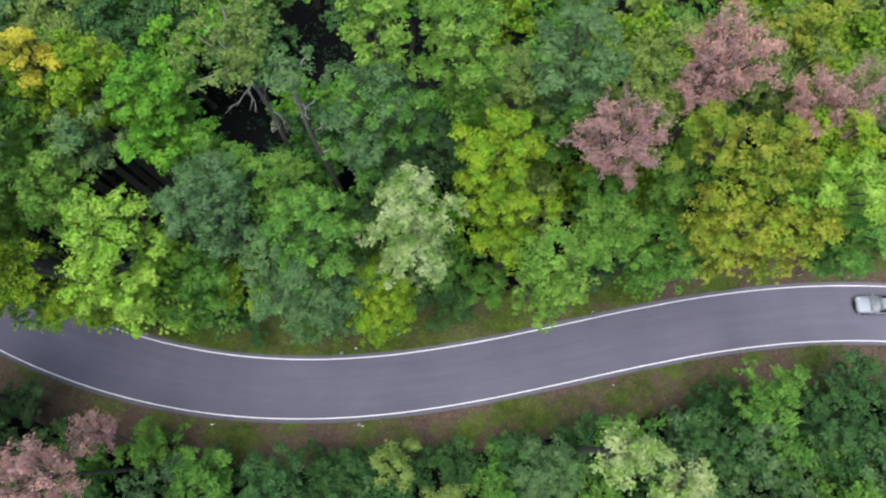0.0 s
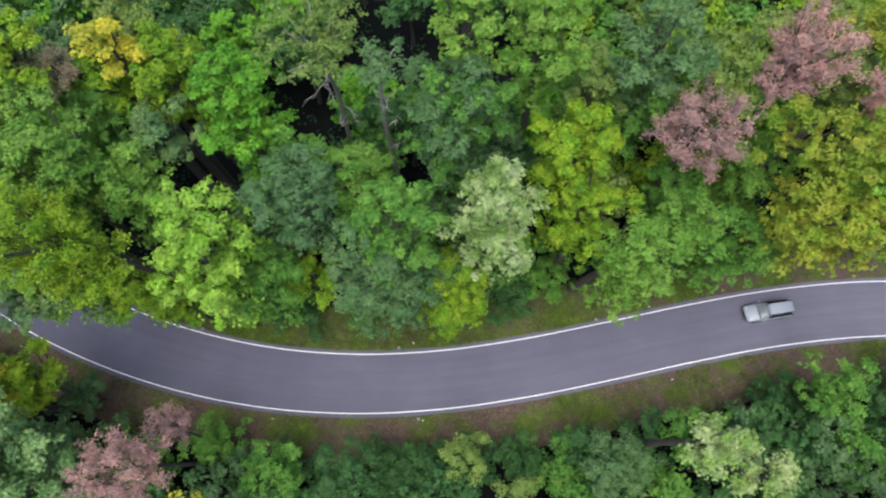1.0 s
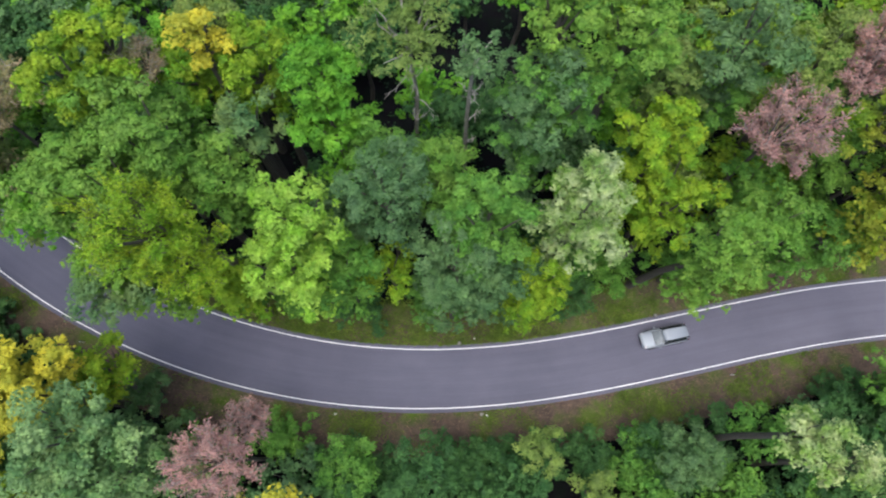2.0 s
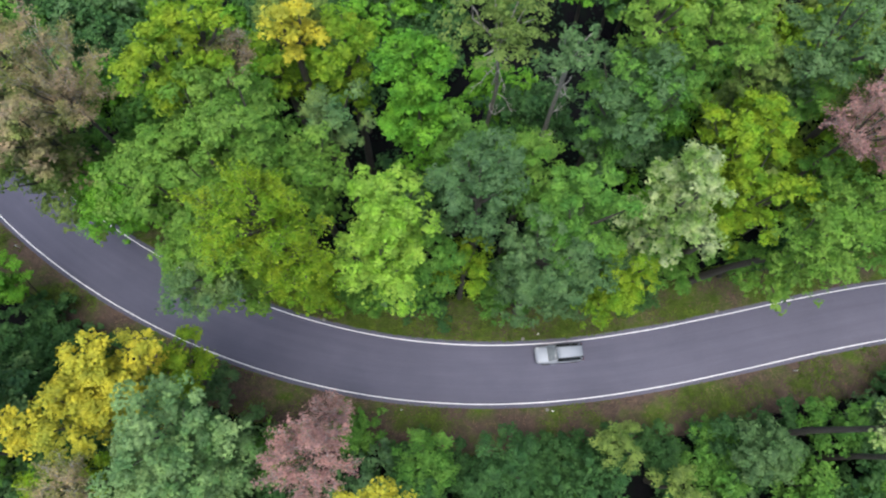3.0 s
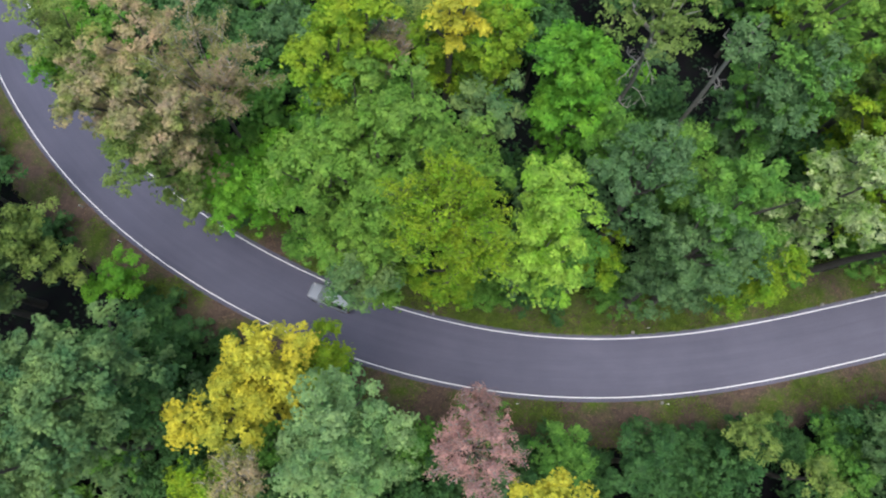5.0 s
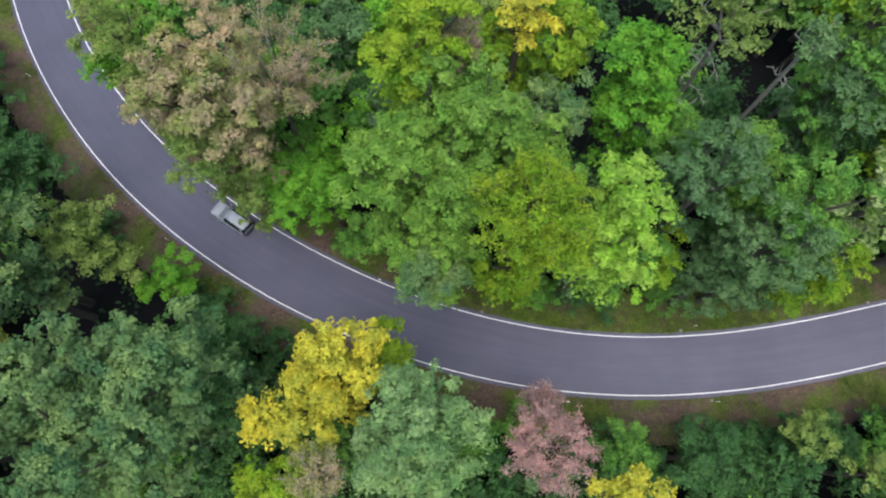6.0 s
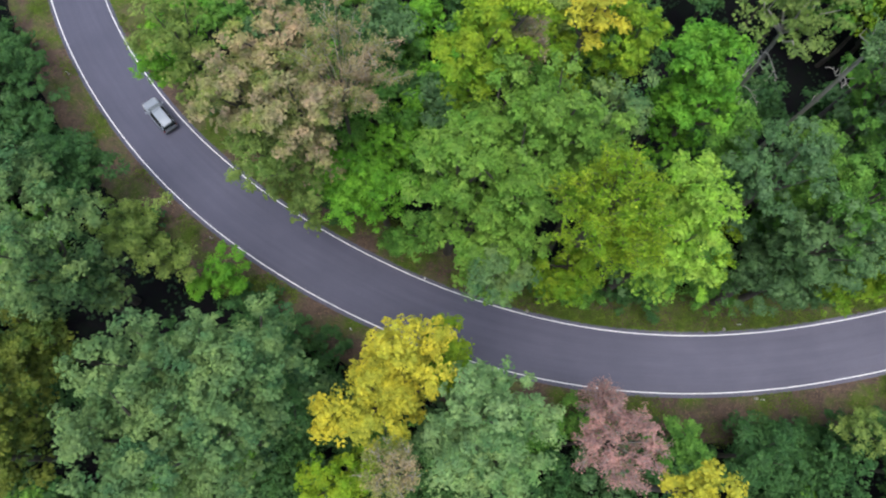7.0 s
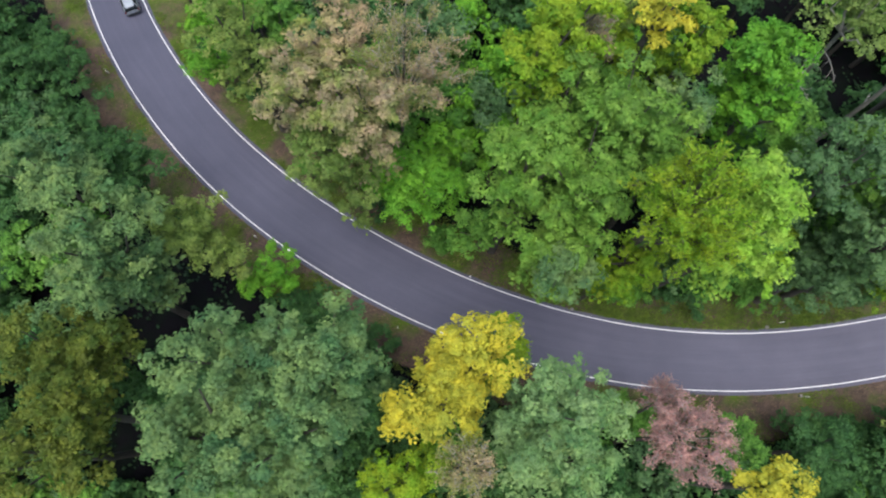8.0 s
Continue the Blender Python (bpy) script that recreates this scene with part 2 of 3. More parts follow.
def build_road():
    e = 0.42
    strip("road", [lambda h: -h - e - 0.08, lambda h: -h - e, lambda h: -h * 0.5, lambda h: 0.0, lambda h: h * 0.5, lambda h: h + e, lambda h: h + e + 0.08],
          [-0.15, -0.005, 0.03, 0.05, 0.03, -0.005, -0.15], ASPHALT, "grey worn asphalt road winding through the forest")
    for sign, name in ((1, "edge_line_north"), (-1, "edge_line_south")):
        w = 0.048
        o = sorted((sign * 1.0 * w, -sign * w))
        strip(name, [lambda h, a=o[0]: sign * h + a, lambda h, a=o[1]: sign * h + a], [0.014, 0.014], LINE_PAINT, "solid white painted edge line along the asphalt")


def build_ground():
    far = np.array([200, 320, 600, 1200, 2500])
    xs = np.r_[-30 - far[::-1], np.arange(-130, 71, 1.0), -30 + far + 0.0]
    ys = np.r_[20 - far[::-1], np.arange(-50, 91, 1.0), 20 + far]
    xs, ys = np.unique(xs), np.unique(ys)
    verts, nx = [], len(xs)
    for y in ys:
        for x in xs:
            d = abs(from_road(x, y)) if -140 < x < 80 and -60 < y < 100 else 60
            z = -0.1 + 0.06 * noise.noise((x * 0.6, y * 0.6, 0)) + min(1, max(0, (d - 6.5) / 8)) * (0.25 + 0.35 * noise.noise((x * 0.12, y * 0.12, 3)))
            verts.append((x, y, z if d > 4.3 else min(z, -0.08)))
    faces = [(j * nx + i, j * nx + i + 1, (j + 1) * nx + i + 1, (j + 1) * nx + i) for j in range(len(ys) - 1) for i in range(nx - 1)]
    tagged(mesh_part("ground", verts, faces, GROUND, smooth=True), "forest floor of dark humus, blackened in its colour for deep shade", "ground", kind="structure")


def build_verge(sign, name, label):
    """The strip of litter and moss beside the asphalt, ragged towards the wood."""
    verts, n = [], len(LINE)
    steps = (0.3, 0.9, 1.6, 2.4, 3.3, 4.2, 5.2, 6.2)
    for i in range(n):
        for j, o in enumerate(steps):
            x, y = LINE[i] + SIDE[i] * sign * (HALF[i] + o)
            bumpy = 0.05 * noise.noise((x * 0.9, y * 0.9, 5)) + 0.03 * noise.noise((x * 3, y * 3, 1))
            verts.append((x, y, (-0.035, -0.04, -0.03, 0.0, 0.03, 0.05, -0.1, -0.7)[j] + bumpy * min(1, j)))
    k = len(steps)
    faces = [(i * k + j, i * k + j + 1, (i + 1) * k + j + 1, (i + 1) * k + j)[::sign * -1] for i in range(n - 1) for j in range(k - 1)]
    tagged(mesh_part(name, verts, faces, VERGE[sign], smooth=True), label, "verge", kind="structure")


def build_cover():
    """Grass tufts and fallen leaves on the verges, low plants darkened for shade on the forest floor."""
    rng = np.random.default_rng(31)
    n = 180000
    s, sign, o = rng.uniform(-12, 150, n), rng.choice((-1, 1), n), rng.uniform(0.35, 5.4, n)
    off = sign * (np.interp(s, ALONG, HALF) + o)
    x = np.interp(s, ALONG, LINE[:, 0]) + np.interp(s, ALONG, SIDE[:, 0]) * off
    y = np.interp(s, ALONG, LINE[:, 1]) + np.interp(s, ALONG, SIDE[:, 1]) * off
    patch = np.array([noise.noise((a * 0.22, b * 0.3, 8 + c)) + 0.4 * noise.noise((a * 0.9, b * 0.9, 2)) for a, b, c in zip(x, y, sign)])
    patch += np.where(sign > 0, 0.95 * np.exp(-((s - 80) / 22) ** 2) - 0.1,
                      0.75 * np.exp(-((s - 114) / 7) ** 2 - ((o - 2.4) / 1.6) ** 2) + 0.6 * np.exp(-((s - 76) / 2.6) ** 2) - 0.08)
    green = patch > rng.uniform(-0.05, 0.5, n)
    brown = ~green & (rng.uniform(0, 1, n) < 0.12)
    p = np.c_[x, y, np.full(n, 0.03)]
    gc, lc = p[green], p[brown] + np.array([0, 0, 0.02])
    v, f = leaves(rng, gc + rng.normal(0, 0.03, gc.shape), np.array([[0, 0, 1.0]]) + rng.normal(0, 0.8, gc.shape), 0.16, 0.3)
    tagged(mesh_part("grass", v, f, GRASS), "short green grass tufts on the road verge", "grass", kind="stuff")
    v, f = leaves(rng, lc, np.tile([0.0, 0.0, 1.0], (len(lc), 1)), 0.12, 0.8)
    tagged(mesh_part("fallen_leaves", v, f, LITTER), "dry brown fallen leaves scattered on the verge", "leaf litter", kind="stuff")
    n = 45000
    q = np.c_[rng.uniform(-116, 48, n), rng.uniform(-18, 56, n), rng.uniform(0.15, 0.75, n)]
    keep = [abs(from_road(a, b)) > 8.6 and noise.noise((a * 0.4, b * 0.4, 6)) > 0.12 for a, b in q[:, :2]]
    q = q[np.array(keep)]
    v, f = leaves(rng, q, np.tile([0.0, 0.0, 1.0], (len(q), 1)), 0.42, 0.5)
    tagged(mesh_part("undergrowth", v, f, LEAF["ivy"]), "low green plants on the forest floor, coloured darker for the shade there", "undergrowth", kind="stuff")


build_road()
build_ground()
build_verge(1, "verge_north", "verge of brown leaf litter, moss and grass")
build_verge(-1, "verge_south", "verge of brown leaf litter, moss and grass")


# ---- trees ----
def leaves(rng, centres, outward, size, flat=0.32):
    """Folded diamond leaves at the centres: vertices and triangle pairs."""
    n = len(centres)
    normal = outward * (1 - flat) + rng.normal(0, 0.3, (n, 3)) + np.array([0, 0, flat])
    normal /= np.linalg.norm(normal, axis=1)[:, None]
    turn = rng.normal(0, 1, (n, 3))
    a = np.cross(normal, turn)
    a /= np.linalg.norm(a, axis=1)[:, None]
    b = np.cross(normal, a)
    length = size * rng.uniform(0.7, 1.35, n)[:, None]
    verts = np.stack([centres - a * length * 0.5, centres + b * length * 0.36 + normal * length * 0.12 - a * length * 0.06,
                      centres + a * length * 0.5 - normal * length * 0.1, centres - b * length * 0.36 + normal * length * 0.12 - a * length * 0.06], 1).reshape(-1, 3)
    i = np.arange(n)[:, None] * 4
    return verts, np.concatenate([i + [0, 1, 3], i + [1, 2, 3]], 1).reshape(-1, 3)


def ball(rng, n):
    v = rng.normal(0, 1, (n, 3))
    return v / np.linalg.norm(v, axis=1)[:, None]


def crown_points(rng, r, high, count, clump, open_):
    """Leaf places of a crown: lobes on limbs round a core, tufts of twigs on the lobes, leaves on the tufts."""
    lobes = int(6 + r * (0.75 + 0.8 * high / r))
    up = np.clip(np.linspace(0.97, -0.3, lobes) + rng.uniform(-0.15, 0.15, lobes), -0.5, 1)
    ang = np.arange(lobes) * 2.39996 + rng.uniform(0, 6.3) + rng.uniform(-0.45, 0.45, lobes)
    side = np.sqrt(np.maximum(0, 1 - up ** 2)) ** 0.75
    d = np.c_[np.cos(ang) * side, np.sin(ang) * side, up]
    lobe_r = np.minimum(r * rng.uniform(0.2, 0.42, lobes), 2.3)
    reach = rng.uniform(0.62, 1.2, lobes)
    wide = rng.uniform(0.88, 1.12)
    lobe_c = d * ((r - lobe_r * 0.75) * reach)[:, None] * np.array([wide, 1 / wide, high / r])
    lobe_c = np.vstack([lobe_c, [[0, 0, high * 0.12], [0, 0, -high * 0.25]]])
    lobe_r = np.r_[lobe_r, r * 0.4, r * 0.46]
    per = np.maximum(5, rng.poisson(2.6 * (lobe_r / clump) ** 2 * (1 - open_)))
    which = np.repeat(np.arange(lobes + 2), per)
    cd = ball(rng, len(which))
    cd[:, 2] = np.where(cd[:, 2] < -0.2, -cd[:, 2], cd[:, 2])
    clump_c = lobe_c[which] + cd * (lobe_r[which] * rng.uniform(0.65, 1.18, len(which)))[:, None] * np.array([1, 1, 0.75])
    clump_r = clump * rng.uniform(0.5, 1.3, len(which))
    share = clump_r ** 2 / (clump_r ** 2).sum()
    m = rng.poisson(share * count)
    w = np.repeat(np.arange(len(which)), m)
    ld = ball(rng, len(w))
    ld[:, 2] = np.where(ld[:, 2] < -0.15, -ld[:, 2], ld[:, 2])
    p = clump_c[w] + ld * (clump_r[w] * rng.uniform(0.35, 1.08, len(w)))[:, None] * np.array([1, 1, 0.62])
    out = ld * 0.85 + cd[w] * 0.4
    return p, out / np.linalg.norm(out, axis=1)[:, None], lobe_c


def plume_points(rng, r, high, count):
    """Leaf places of a thin, feathery crown: leaves strung along branchlets that fan out from the stem. Also returns the branches."""
    n = int(13 + r * 3.2)
    up = np.clip(np.linspace(0.95, -0.1, n) + rng.uniform(-0.12, 0.12, n), -0.2, 1)
    ang = np.arange(n) * 2.39996 + rng.uniform(0, 6.3)
    side = np.sqrt(1 - up ** 2) ** 0.8
    tip = np.c_[np.cos(ang) * side, np.sin(ang) * side, up * high / r] * (r * rng.uniform(0.62, 1.12, n))[:, None]
    start = np.array([0, 0, -high * 0.45])
    branches, points, outs = [], [], []
    for e in tip:
        mid = start * 0.45 + e * 0.55 + np.array([0, 0, high * 0.16]) + rng.normal(0, 0.2, 3)
        branches.append([start, mid, e])
        for _ in range(9):
            u = rng.uniform(0.35, 1.0)
            base = mid + (e - mid) * (u - 0.35) / 0.65 if u > 0.35 else mid
            way = (e - start) / np.linalg.norm(e - start) + rng.normal(0, 0.62, 3) * np.array([1, 1, 0.6])
            end = base + way / np.linalg.norm(way) * r * rng.uniform(0.16, 0.34)
            branches.append([base, (base + end) / 2 + rng.normal(0, 0.06, 3), end])
            m = rng.poisson(count / (n * 9))
            f = rng.uniform(0.05, 1.12, m)[:, None]
            points.append(base + (end - base) * f + rng.normal(0, 0.17, (m, 3)))
            outs.append(np.tile(way / np.linalg.norm(way) * 0.5, (m, 1)) + ball(rng, m) * 0.5)
    # foliage low down in the crown closes it from above
    m = int(count * 0.3)
    core = ball(rng, m) * (r * 0.62 * rng.uniform(0.5, 1, m) ** 0.5)[:, None] * np.array([1, 1, 0.55]) - np.array([0, 0, high * 0.12])
    return np.vstack(points + [core]), np.vstack(outs + [ball(rng, m)]), tip[:7], branches


STYLE = {  # clump radius, leaf length, leaves per square metre, openness, height of the crown against its width
    "oak": (0.62, 0.275, 116, 0.25, 1.1), "fine": (0.52, 0.245, 118, 0.2, 1.1), "sparse": (0.45, 0.24, 92, 0.45, 1.0),
    "hedge": (0.6, 0.36, 48, 0.2, 1.3), "under": (0.75, 0.48, 30, 0.25, 1.5), "twiggy": (0.55, 0.155, 185, 0.4, 0.9),
    "plume": (0.5, 0.17, 250, 0.4, 1.1), "bush": (0.5, 0.25, 135, 0.2, 0.8),
}
TINT = {"green": "mid-green", "bright": "bright green", "lime": "light lime-green", "olive": "olive-green", "yellow": "golden yellow", "yellowgreen": "yellow-green", "autumn": "yellowing olive", "sage": "light sage green", "moss": "dark moss-green",
        "bluegreen": "bluish dark green", "pale": "pale silvery green", "pink": "dusty pink", "brown": "rusty brown and green", "dark": "dark green", "mist": "soft grey-green", "fresh": "fresh light green"}
SEED = [100]
TALL = []


def tree(tint, style, x, y, top, r, label=""):
    """A broadleaf tree rooted at x, y: trunk, limbs and a crown of leaves whose top is at the given height."""
    SEED[0] += 1
    rng = np.random.default_rng(SEED[0])
    clump, size, dense, open_, tall = STYLE[style]
    high = (r * 0.75 if style == "sparse" else max(r * tall, min(top * 0.3, r * 1.35))) * rng.uniform(0.92, 1.1)
    cz = top - high * 0.95
    # a crown that hangs out over the road is carried by a stem rooted in the wood
    d = from_road(x, y)
    bx, by = x, y
    if abs(d) < 6.5:
        i = int(((x - LINE[:, 0]) ** 2 + (y - LINE[:, 1]) ** 2).argmin())
        bx, by = LINE[i] + SIDE[i] * math.copysign(7.2, d)
    hang = np.array([x - bx, y - by, cz])
    TALL.append((x, y, top, r))
    root = tagged(new("tree"), label or f"{TINT[tint]} broadleaf tree in the roadside forest", "tree", "forest trees")
    root.matrix_basis = pose(bx, by, 0, 0, 0, 0)
    branches = []
    if style in ("twiggy", "plume"):
        p, out, lobes, branches = plume_points(rng, r, high, int(dense * math.pi * r * r))
    else:
        p, out, lobes = crown_points(rng, r, high, int(dense * math.pi * r * r * (0.55 + 0.4 * high / r)), clump, open_)
    v, f = leaves(rng, p, out, size)
    if top > 18 and r > 2.7 and style in ("oak", "fine"):
        # thinner boughs below, down the stem
        p, out, _ = crown_points(rng, r * 0.72, high * 0.95, int(15 * math.pi * r * r), 0.8, 0.3)
        lv, lf = leaves(rng, p - np.array([0, 0, high * 1.25]), out, 0.46)
        v, f = np.vstack([v, lv]), np.vstack([f, lf + len(v)])
    mesh_part("crown", v + hang, f, LEAF[tint], root, f"{TINT[tint]} leaves in clumps")
    base = (0.11 + top * 0.011) * (0.55 if style in ("sparse", "twiggy") else 1.0)
    bend = rng.uniform(-0.5, 0.5, 2)
    fork = Vector((hang[0] * 0.7 + bend[0] * 0.6, hang[1] * 0.7 + bend[1] * 0.6, cz - high * 0.45))
    stem = [Vector((0, 0, -0.3)), Vector((0, 0, 0.3)), Vector((bend[0] + hang[0] * 0.25, bend[1] + hang[1] * 0.25, fork.z * 0.5)), fork, Vector((hang[0], hang[1], cz + high * 0.3))]
    wide = [base * 1.5, base * 1.1, base * 0.85, base * 0.65, base * 0.2]
    if style == "sparse":
        for i in (3, 2):
            stem.insert(i + 1, stem[i].lerp(stem[i + 1], 0.5) + Vector((*rng.uniform(-0.35, 0.35, 2), 0)))
            wide.insert(i + 1, (wide[i] + wide[i + 1]) / 2)
    tv, tf = tube(stem, wide, 8)
    mesh_part("trunk", tv, tf, GREY_BARK if style == "sparse" else BARK, root, "grey bark", True)
    for c in lobes[:7]:
        end = Vector(c + hang)
        mid = fork.lerp(end, 0.5) + Vector((0, 0, -0.12 * high))
        if style == "sparse":
            end = Vector(c * np.array([1, 1, 0.9]) * 1.12 + hang) + Vector((0, 0, 0.25))
            lv, lf = tube([fork, mid, mid.lerp(end, 0.5) + Vector(rng.normal(0, 0.3, 3)), end], [base * 0.5, base * 0.36, base * 0.25, base * 0.1], 6)
        else:
            lv, lf = tube([fork, mid, end], [base * 0.45, base * 0.3, base * 0.08], 6)
        mesh_part("limb", lv, lf, PALE_BARK if style == "sparse" else BARK, root, "", True)
    if style == "sparse":
        # thin crooked dead limbs that leave the stem below the leaves
        for k in range(6):
            a = rng.uniform(0, 6.3)
            w = Vector((math.cos(a), math.sin(a), 0.25))
            u = rng.uniform(0.25, 0.95)
            q = Vector((hang[0], hang[1], cz + high * 0.3)).lerp(Vector((hang[0] * 0.3 + bend[0], hang[1] * 0.3 + bend[1], fork.z * 0.5)), u)
            pts = [q]
            for step in range(5):
                w = (w + Vector(rng.normal(0, 0.45, 3))).normalized()
                pts.append(pts[-1] + w * r * rng.uniform(0.09, 0.2))
            lv, lf = tube(pts, [0.06, 0.05, 0.042, 0.034, 0.024, 0.01], 5)
            mesh_part("bare_limb", lv, lf, PALE_BARK, root, "pale bare branch", True)
            for c in (1, 2, 3, 4):
                e = (w + Vector(rng.normal(0, 0.8, 3))).normalized()
                branches.append([pts[c], pts[c] + e * 0.35, pts[c] + e * 0.75 + Vector(rng.normal(0, 0.2, 3))])
    if branches:
        tw, tq, k = [], [], 0
        for b in branches:
            q, qf = tube(b, [0.035, 0.026, 0.01], 4)
            tw += [tuple(np.array(v) + hang) if style in ("twiggy", "plume") else v for v in q]
            tq += [tuple(i + k for i in g) for g in qf]
            k += len(q)
        tagged(mesh_part("twig", tw, tq, BARK if style == "plume" else PALE_BARK, root, "grey thin twigs"), kind="stuff")
    return root


def shrub(tint, x, y, top, r, label="", thin=1.0):
    """A roadside bush: stems and a leafy crown that starts near the ground."""
    SEED[0] += 1
    rng = np.random.default_rng(SEED[0])
    clump, size, dense, open_, tall = STYLE["bush"]
    root = tagged(new("shrub"), label or f"{TINT[tint]} leafy shrub on the forest edge", "shrub", "roadside shrubs")
    root.matrix_basis = pose(x, y, 0)
    r = min(r, max(1.6, (abs(from_road(x, y)) - 3.7) / 1.12))
    high = min(top * 0.55, r)
    p, out, lobes = crown_points(rng, r, high, int(dense * thin * math.pi * r * r), clump, open_)
    v, f = leaves(rng, p, out, size / math.sqrt(thin))
    v[:, 2] = np.maximum(v[:, 2] + top - high * 0.95, 0.02)
    mesh_part("crown", v, f, LEAF[tint], root, f"{TINT[tint]} leaves")
    for c in lobes[:4]:
        sv, sf = tube([(c[0] * 0.1, c[1] * 0.1, -0.2), (c[0] * 0.4, c[1] * 0.4, top * 0.35), (c[0] * 0.9, c[1] * 0.9, max(0.3, c[2] + top - high))], [0.07, 0.05, 0.015], 5)
        mesh_part("stem", sv, sf, BARK, root, "", True)
    return root


tree("yellow", "oak", -42.9, 27.7, 28.7, 2.3)
tree("yellowgreen", "oak", -39.5, 27.1, 27.4, 3.3)
tree("yellowgreen", "oak", -45.1, 28.0, 24.7, 2.7)
tree("bright", "oak", -34.2, 25.5, 28.2, 3.6)
tree("bright", "oak", -33.8, 22.8, 25.7, 3.3)
tree("olive", "sparse", -27.7, 27.5, 29.2, 4.3)
tree("fresh", "oak", -16.7, 27.0, 31.7, 3.0)
tree("fresh", "oak", -11.1, 27.3, 30.5, 3.6)
tree("bluegreen", "sparse", -22.7, 24.3, 28.7, 2.0)
tree("green", "fine", -17.3, 23.2, 26.7, 4.1)
tree("olive", "fine", -6.4, 26.3, 24.7, 3.3)
tree("bluegreen", "oak", -1.9, 26.9, 28.9, 4.0)
tree("olive", "fine", 4.0, 26.1, 26.7, 3.6)
tree("pink", "twiggy", 9.1, 26.6, 28.7, 3.6)
tree("pink", "twiggy", 7.2, 24.8, 26.7, 2.4)
tree("pink", "twiggy", 16.7, 23.3, 25.4, 3.1)
tree("olive", "fine", 16.1, 29.0, 22.7, 3.7)
tree("autumn", "oak", 18.3, 30.9, 23.7, 2.8)
tree("brown", "twiggy", 20.4, 24.3, 24.7, 3.3)
tree("yellowgreen", "oak", -8.3, 20.7, 25.7, 3.6)
tree("yellowgreen", "fine", -7.5, 16.7, 23.2, 3.7)
tree("green", "oak", -3.1, 26.0, 21.7, 3.8)
tree("pink", "twiggy", 0.6, 20.6, 26.9, 3.5)
tree("autumn", "fine", 7.3, 19.5, 27.3, 2.5)
tree("autumn", "fine", 10.9, 18.0, 28.2, 3.0)
tree("fresh", "fine", 6.9, 19.5, 21.7, 3.1)
tree("autumn", "fine", 8.5, 14.3, 25.7, 3.5)
tree("autumn", "oak", 13.1, 13.5, 25.2, 2.9)
tree("lime", "oak", 15.7, 15.9, 27.0, 3.3)
tree("green", "fine", 17.6, 13.1, 25.2, 2.8)
tree("yellowgreen", "fine", 17.6, 20.5, 24.7, 3.0)
tree("green", "oak", 6.4, 15.0, 18.2, 4.0)
tree("fresh", "fine", 0.2, 15.0, 22.7, 3.0)
tree("fresh", "fine", -4.3, 11.2, 24.7, 3.4)
tree("pale", "oak", -15.0, 14.8, 26.7, 4.1)
tree("yellowgreen", "fine", -18.0, 10.8, 19.4, 2.8)
tree("green", "oak", -22.0, 14.6, 26.3, 3.9)
tree("bluegreen", "fine", -24.3, 11.9, 23.7, 3.8)
tree("bluegreen", "fine", -21.2, 12.2, 20.7, 3.3)
tree("fresh", "fine", -25.5, 18.7, 24.2, 3.2)
tree("bluegreen", "fine", -29.6, 16.4, 27.7, 3.8)
tree("lime", "oak", -35.8, 14.9, 26.0, 3.3)
tree("lime", "oak", -36.7, 11.4, 24.2, 3.5)
tree("green", "oak", -34.3, 12.9, 18.5, 3.6)
tree("green", "oak", -30.5, 21.0, 22.7, 2.7)
tree("olive", "fine", -43.7, 32.1, 26.7, 3.8)
tree("mist", "oak", -40.7, 22.7, 25.2, 2.7)
tree("fresh", "oak", -42.0, 18.0, 25.2, 3.3)
tree("bluegreen", "fine", -17.7, 23.1, 27.7, 4.3)
tree("yellowgreen", "plume", -44.0, 12.0, 31.7, 3.6)
tree("yellowgreen", "plume", -42.2, 10.8, 27.7, 2.6)
tree("fresh", "oak", -50.5, 20.5, 27.9, 4.4)
tree("fresh", "oak", -45.8, 19.7, 29.2, 3.6)
tree("fresh", "oak", -53.3, 17.0, 26.7, 3.6)
tree("fresh", "oak", -48.9, 16.2, 27.2, 3.9)
tree("fresh", "oak", -50.0, 12.7, 23.1, 3.8)
tree("mist", "oak", -50.4, 9.8, 21.7, 2.4)
tree("bright", "fine", -60.5, 19.6, 16.7, 4.1)
tree("bright", "fine", -63.4, 21.5, 15.7, 3.0)
tree("brown", "twiggy", -61.9, 25.6, 27.2, 4.4)
tree("brown", "oak", -65.4, 22.8, 25.7, 4.0)
tree("brown", "oak", -70.5, 24.8, 24.7, 3.7)
tree("olive", "fine", -67.6, 22.2, 20.7, 4.2)
tree("brown", "fine", -67.1, 28.9, 26.2, 3.7)
tree("yellowgreen", "oak", -51.9, 24.1, 30.3, 3.3)
tree("yellowgreen", "oak", -49.7, 27.0, 30.2, 2.8)
tree("brown", "twiggy", -47.8, 26.8, 26.7, 2.0)
tree("olive", "fine", -76.7, 32.6, 21.7, 3.5)
tree("bright", "fine", -79.9, 33.6, 15.7, 2.7)
tree("bluegreen", "fine", -24.5, 12.7, 13.8, 4.3)
tree("yellowgreen", "fine", -18.5, 11.9, 15.2, 3.7)
tree("yellowgreen", "fine", -30.3, 13.6, 14.3, 2.9)
tree("bluegreen", "fine", -23.1, 13.3, 16.7, 4.1)
shrub("bright", -74.9, 14.4, 8.1, 3.4)
tree("mist", "oak", -72.4, 3.5, 27.7, 4.6)
tree("mist", "oak", -67.4, 3.5, 26.7, 4.2)
tree("mist", "oak", -70.1, -0.8, 27.2, 5.0)
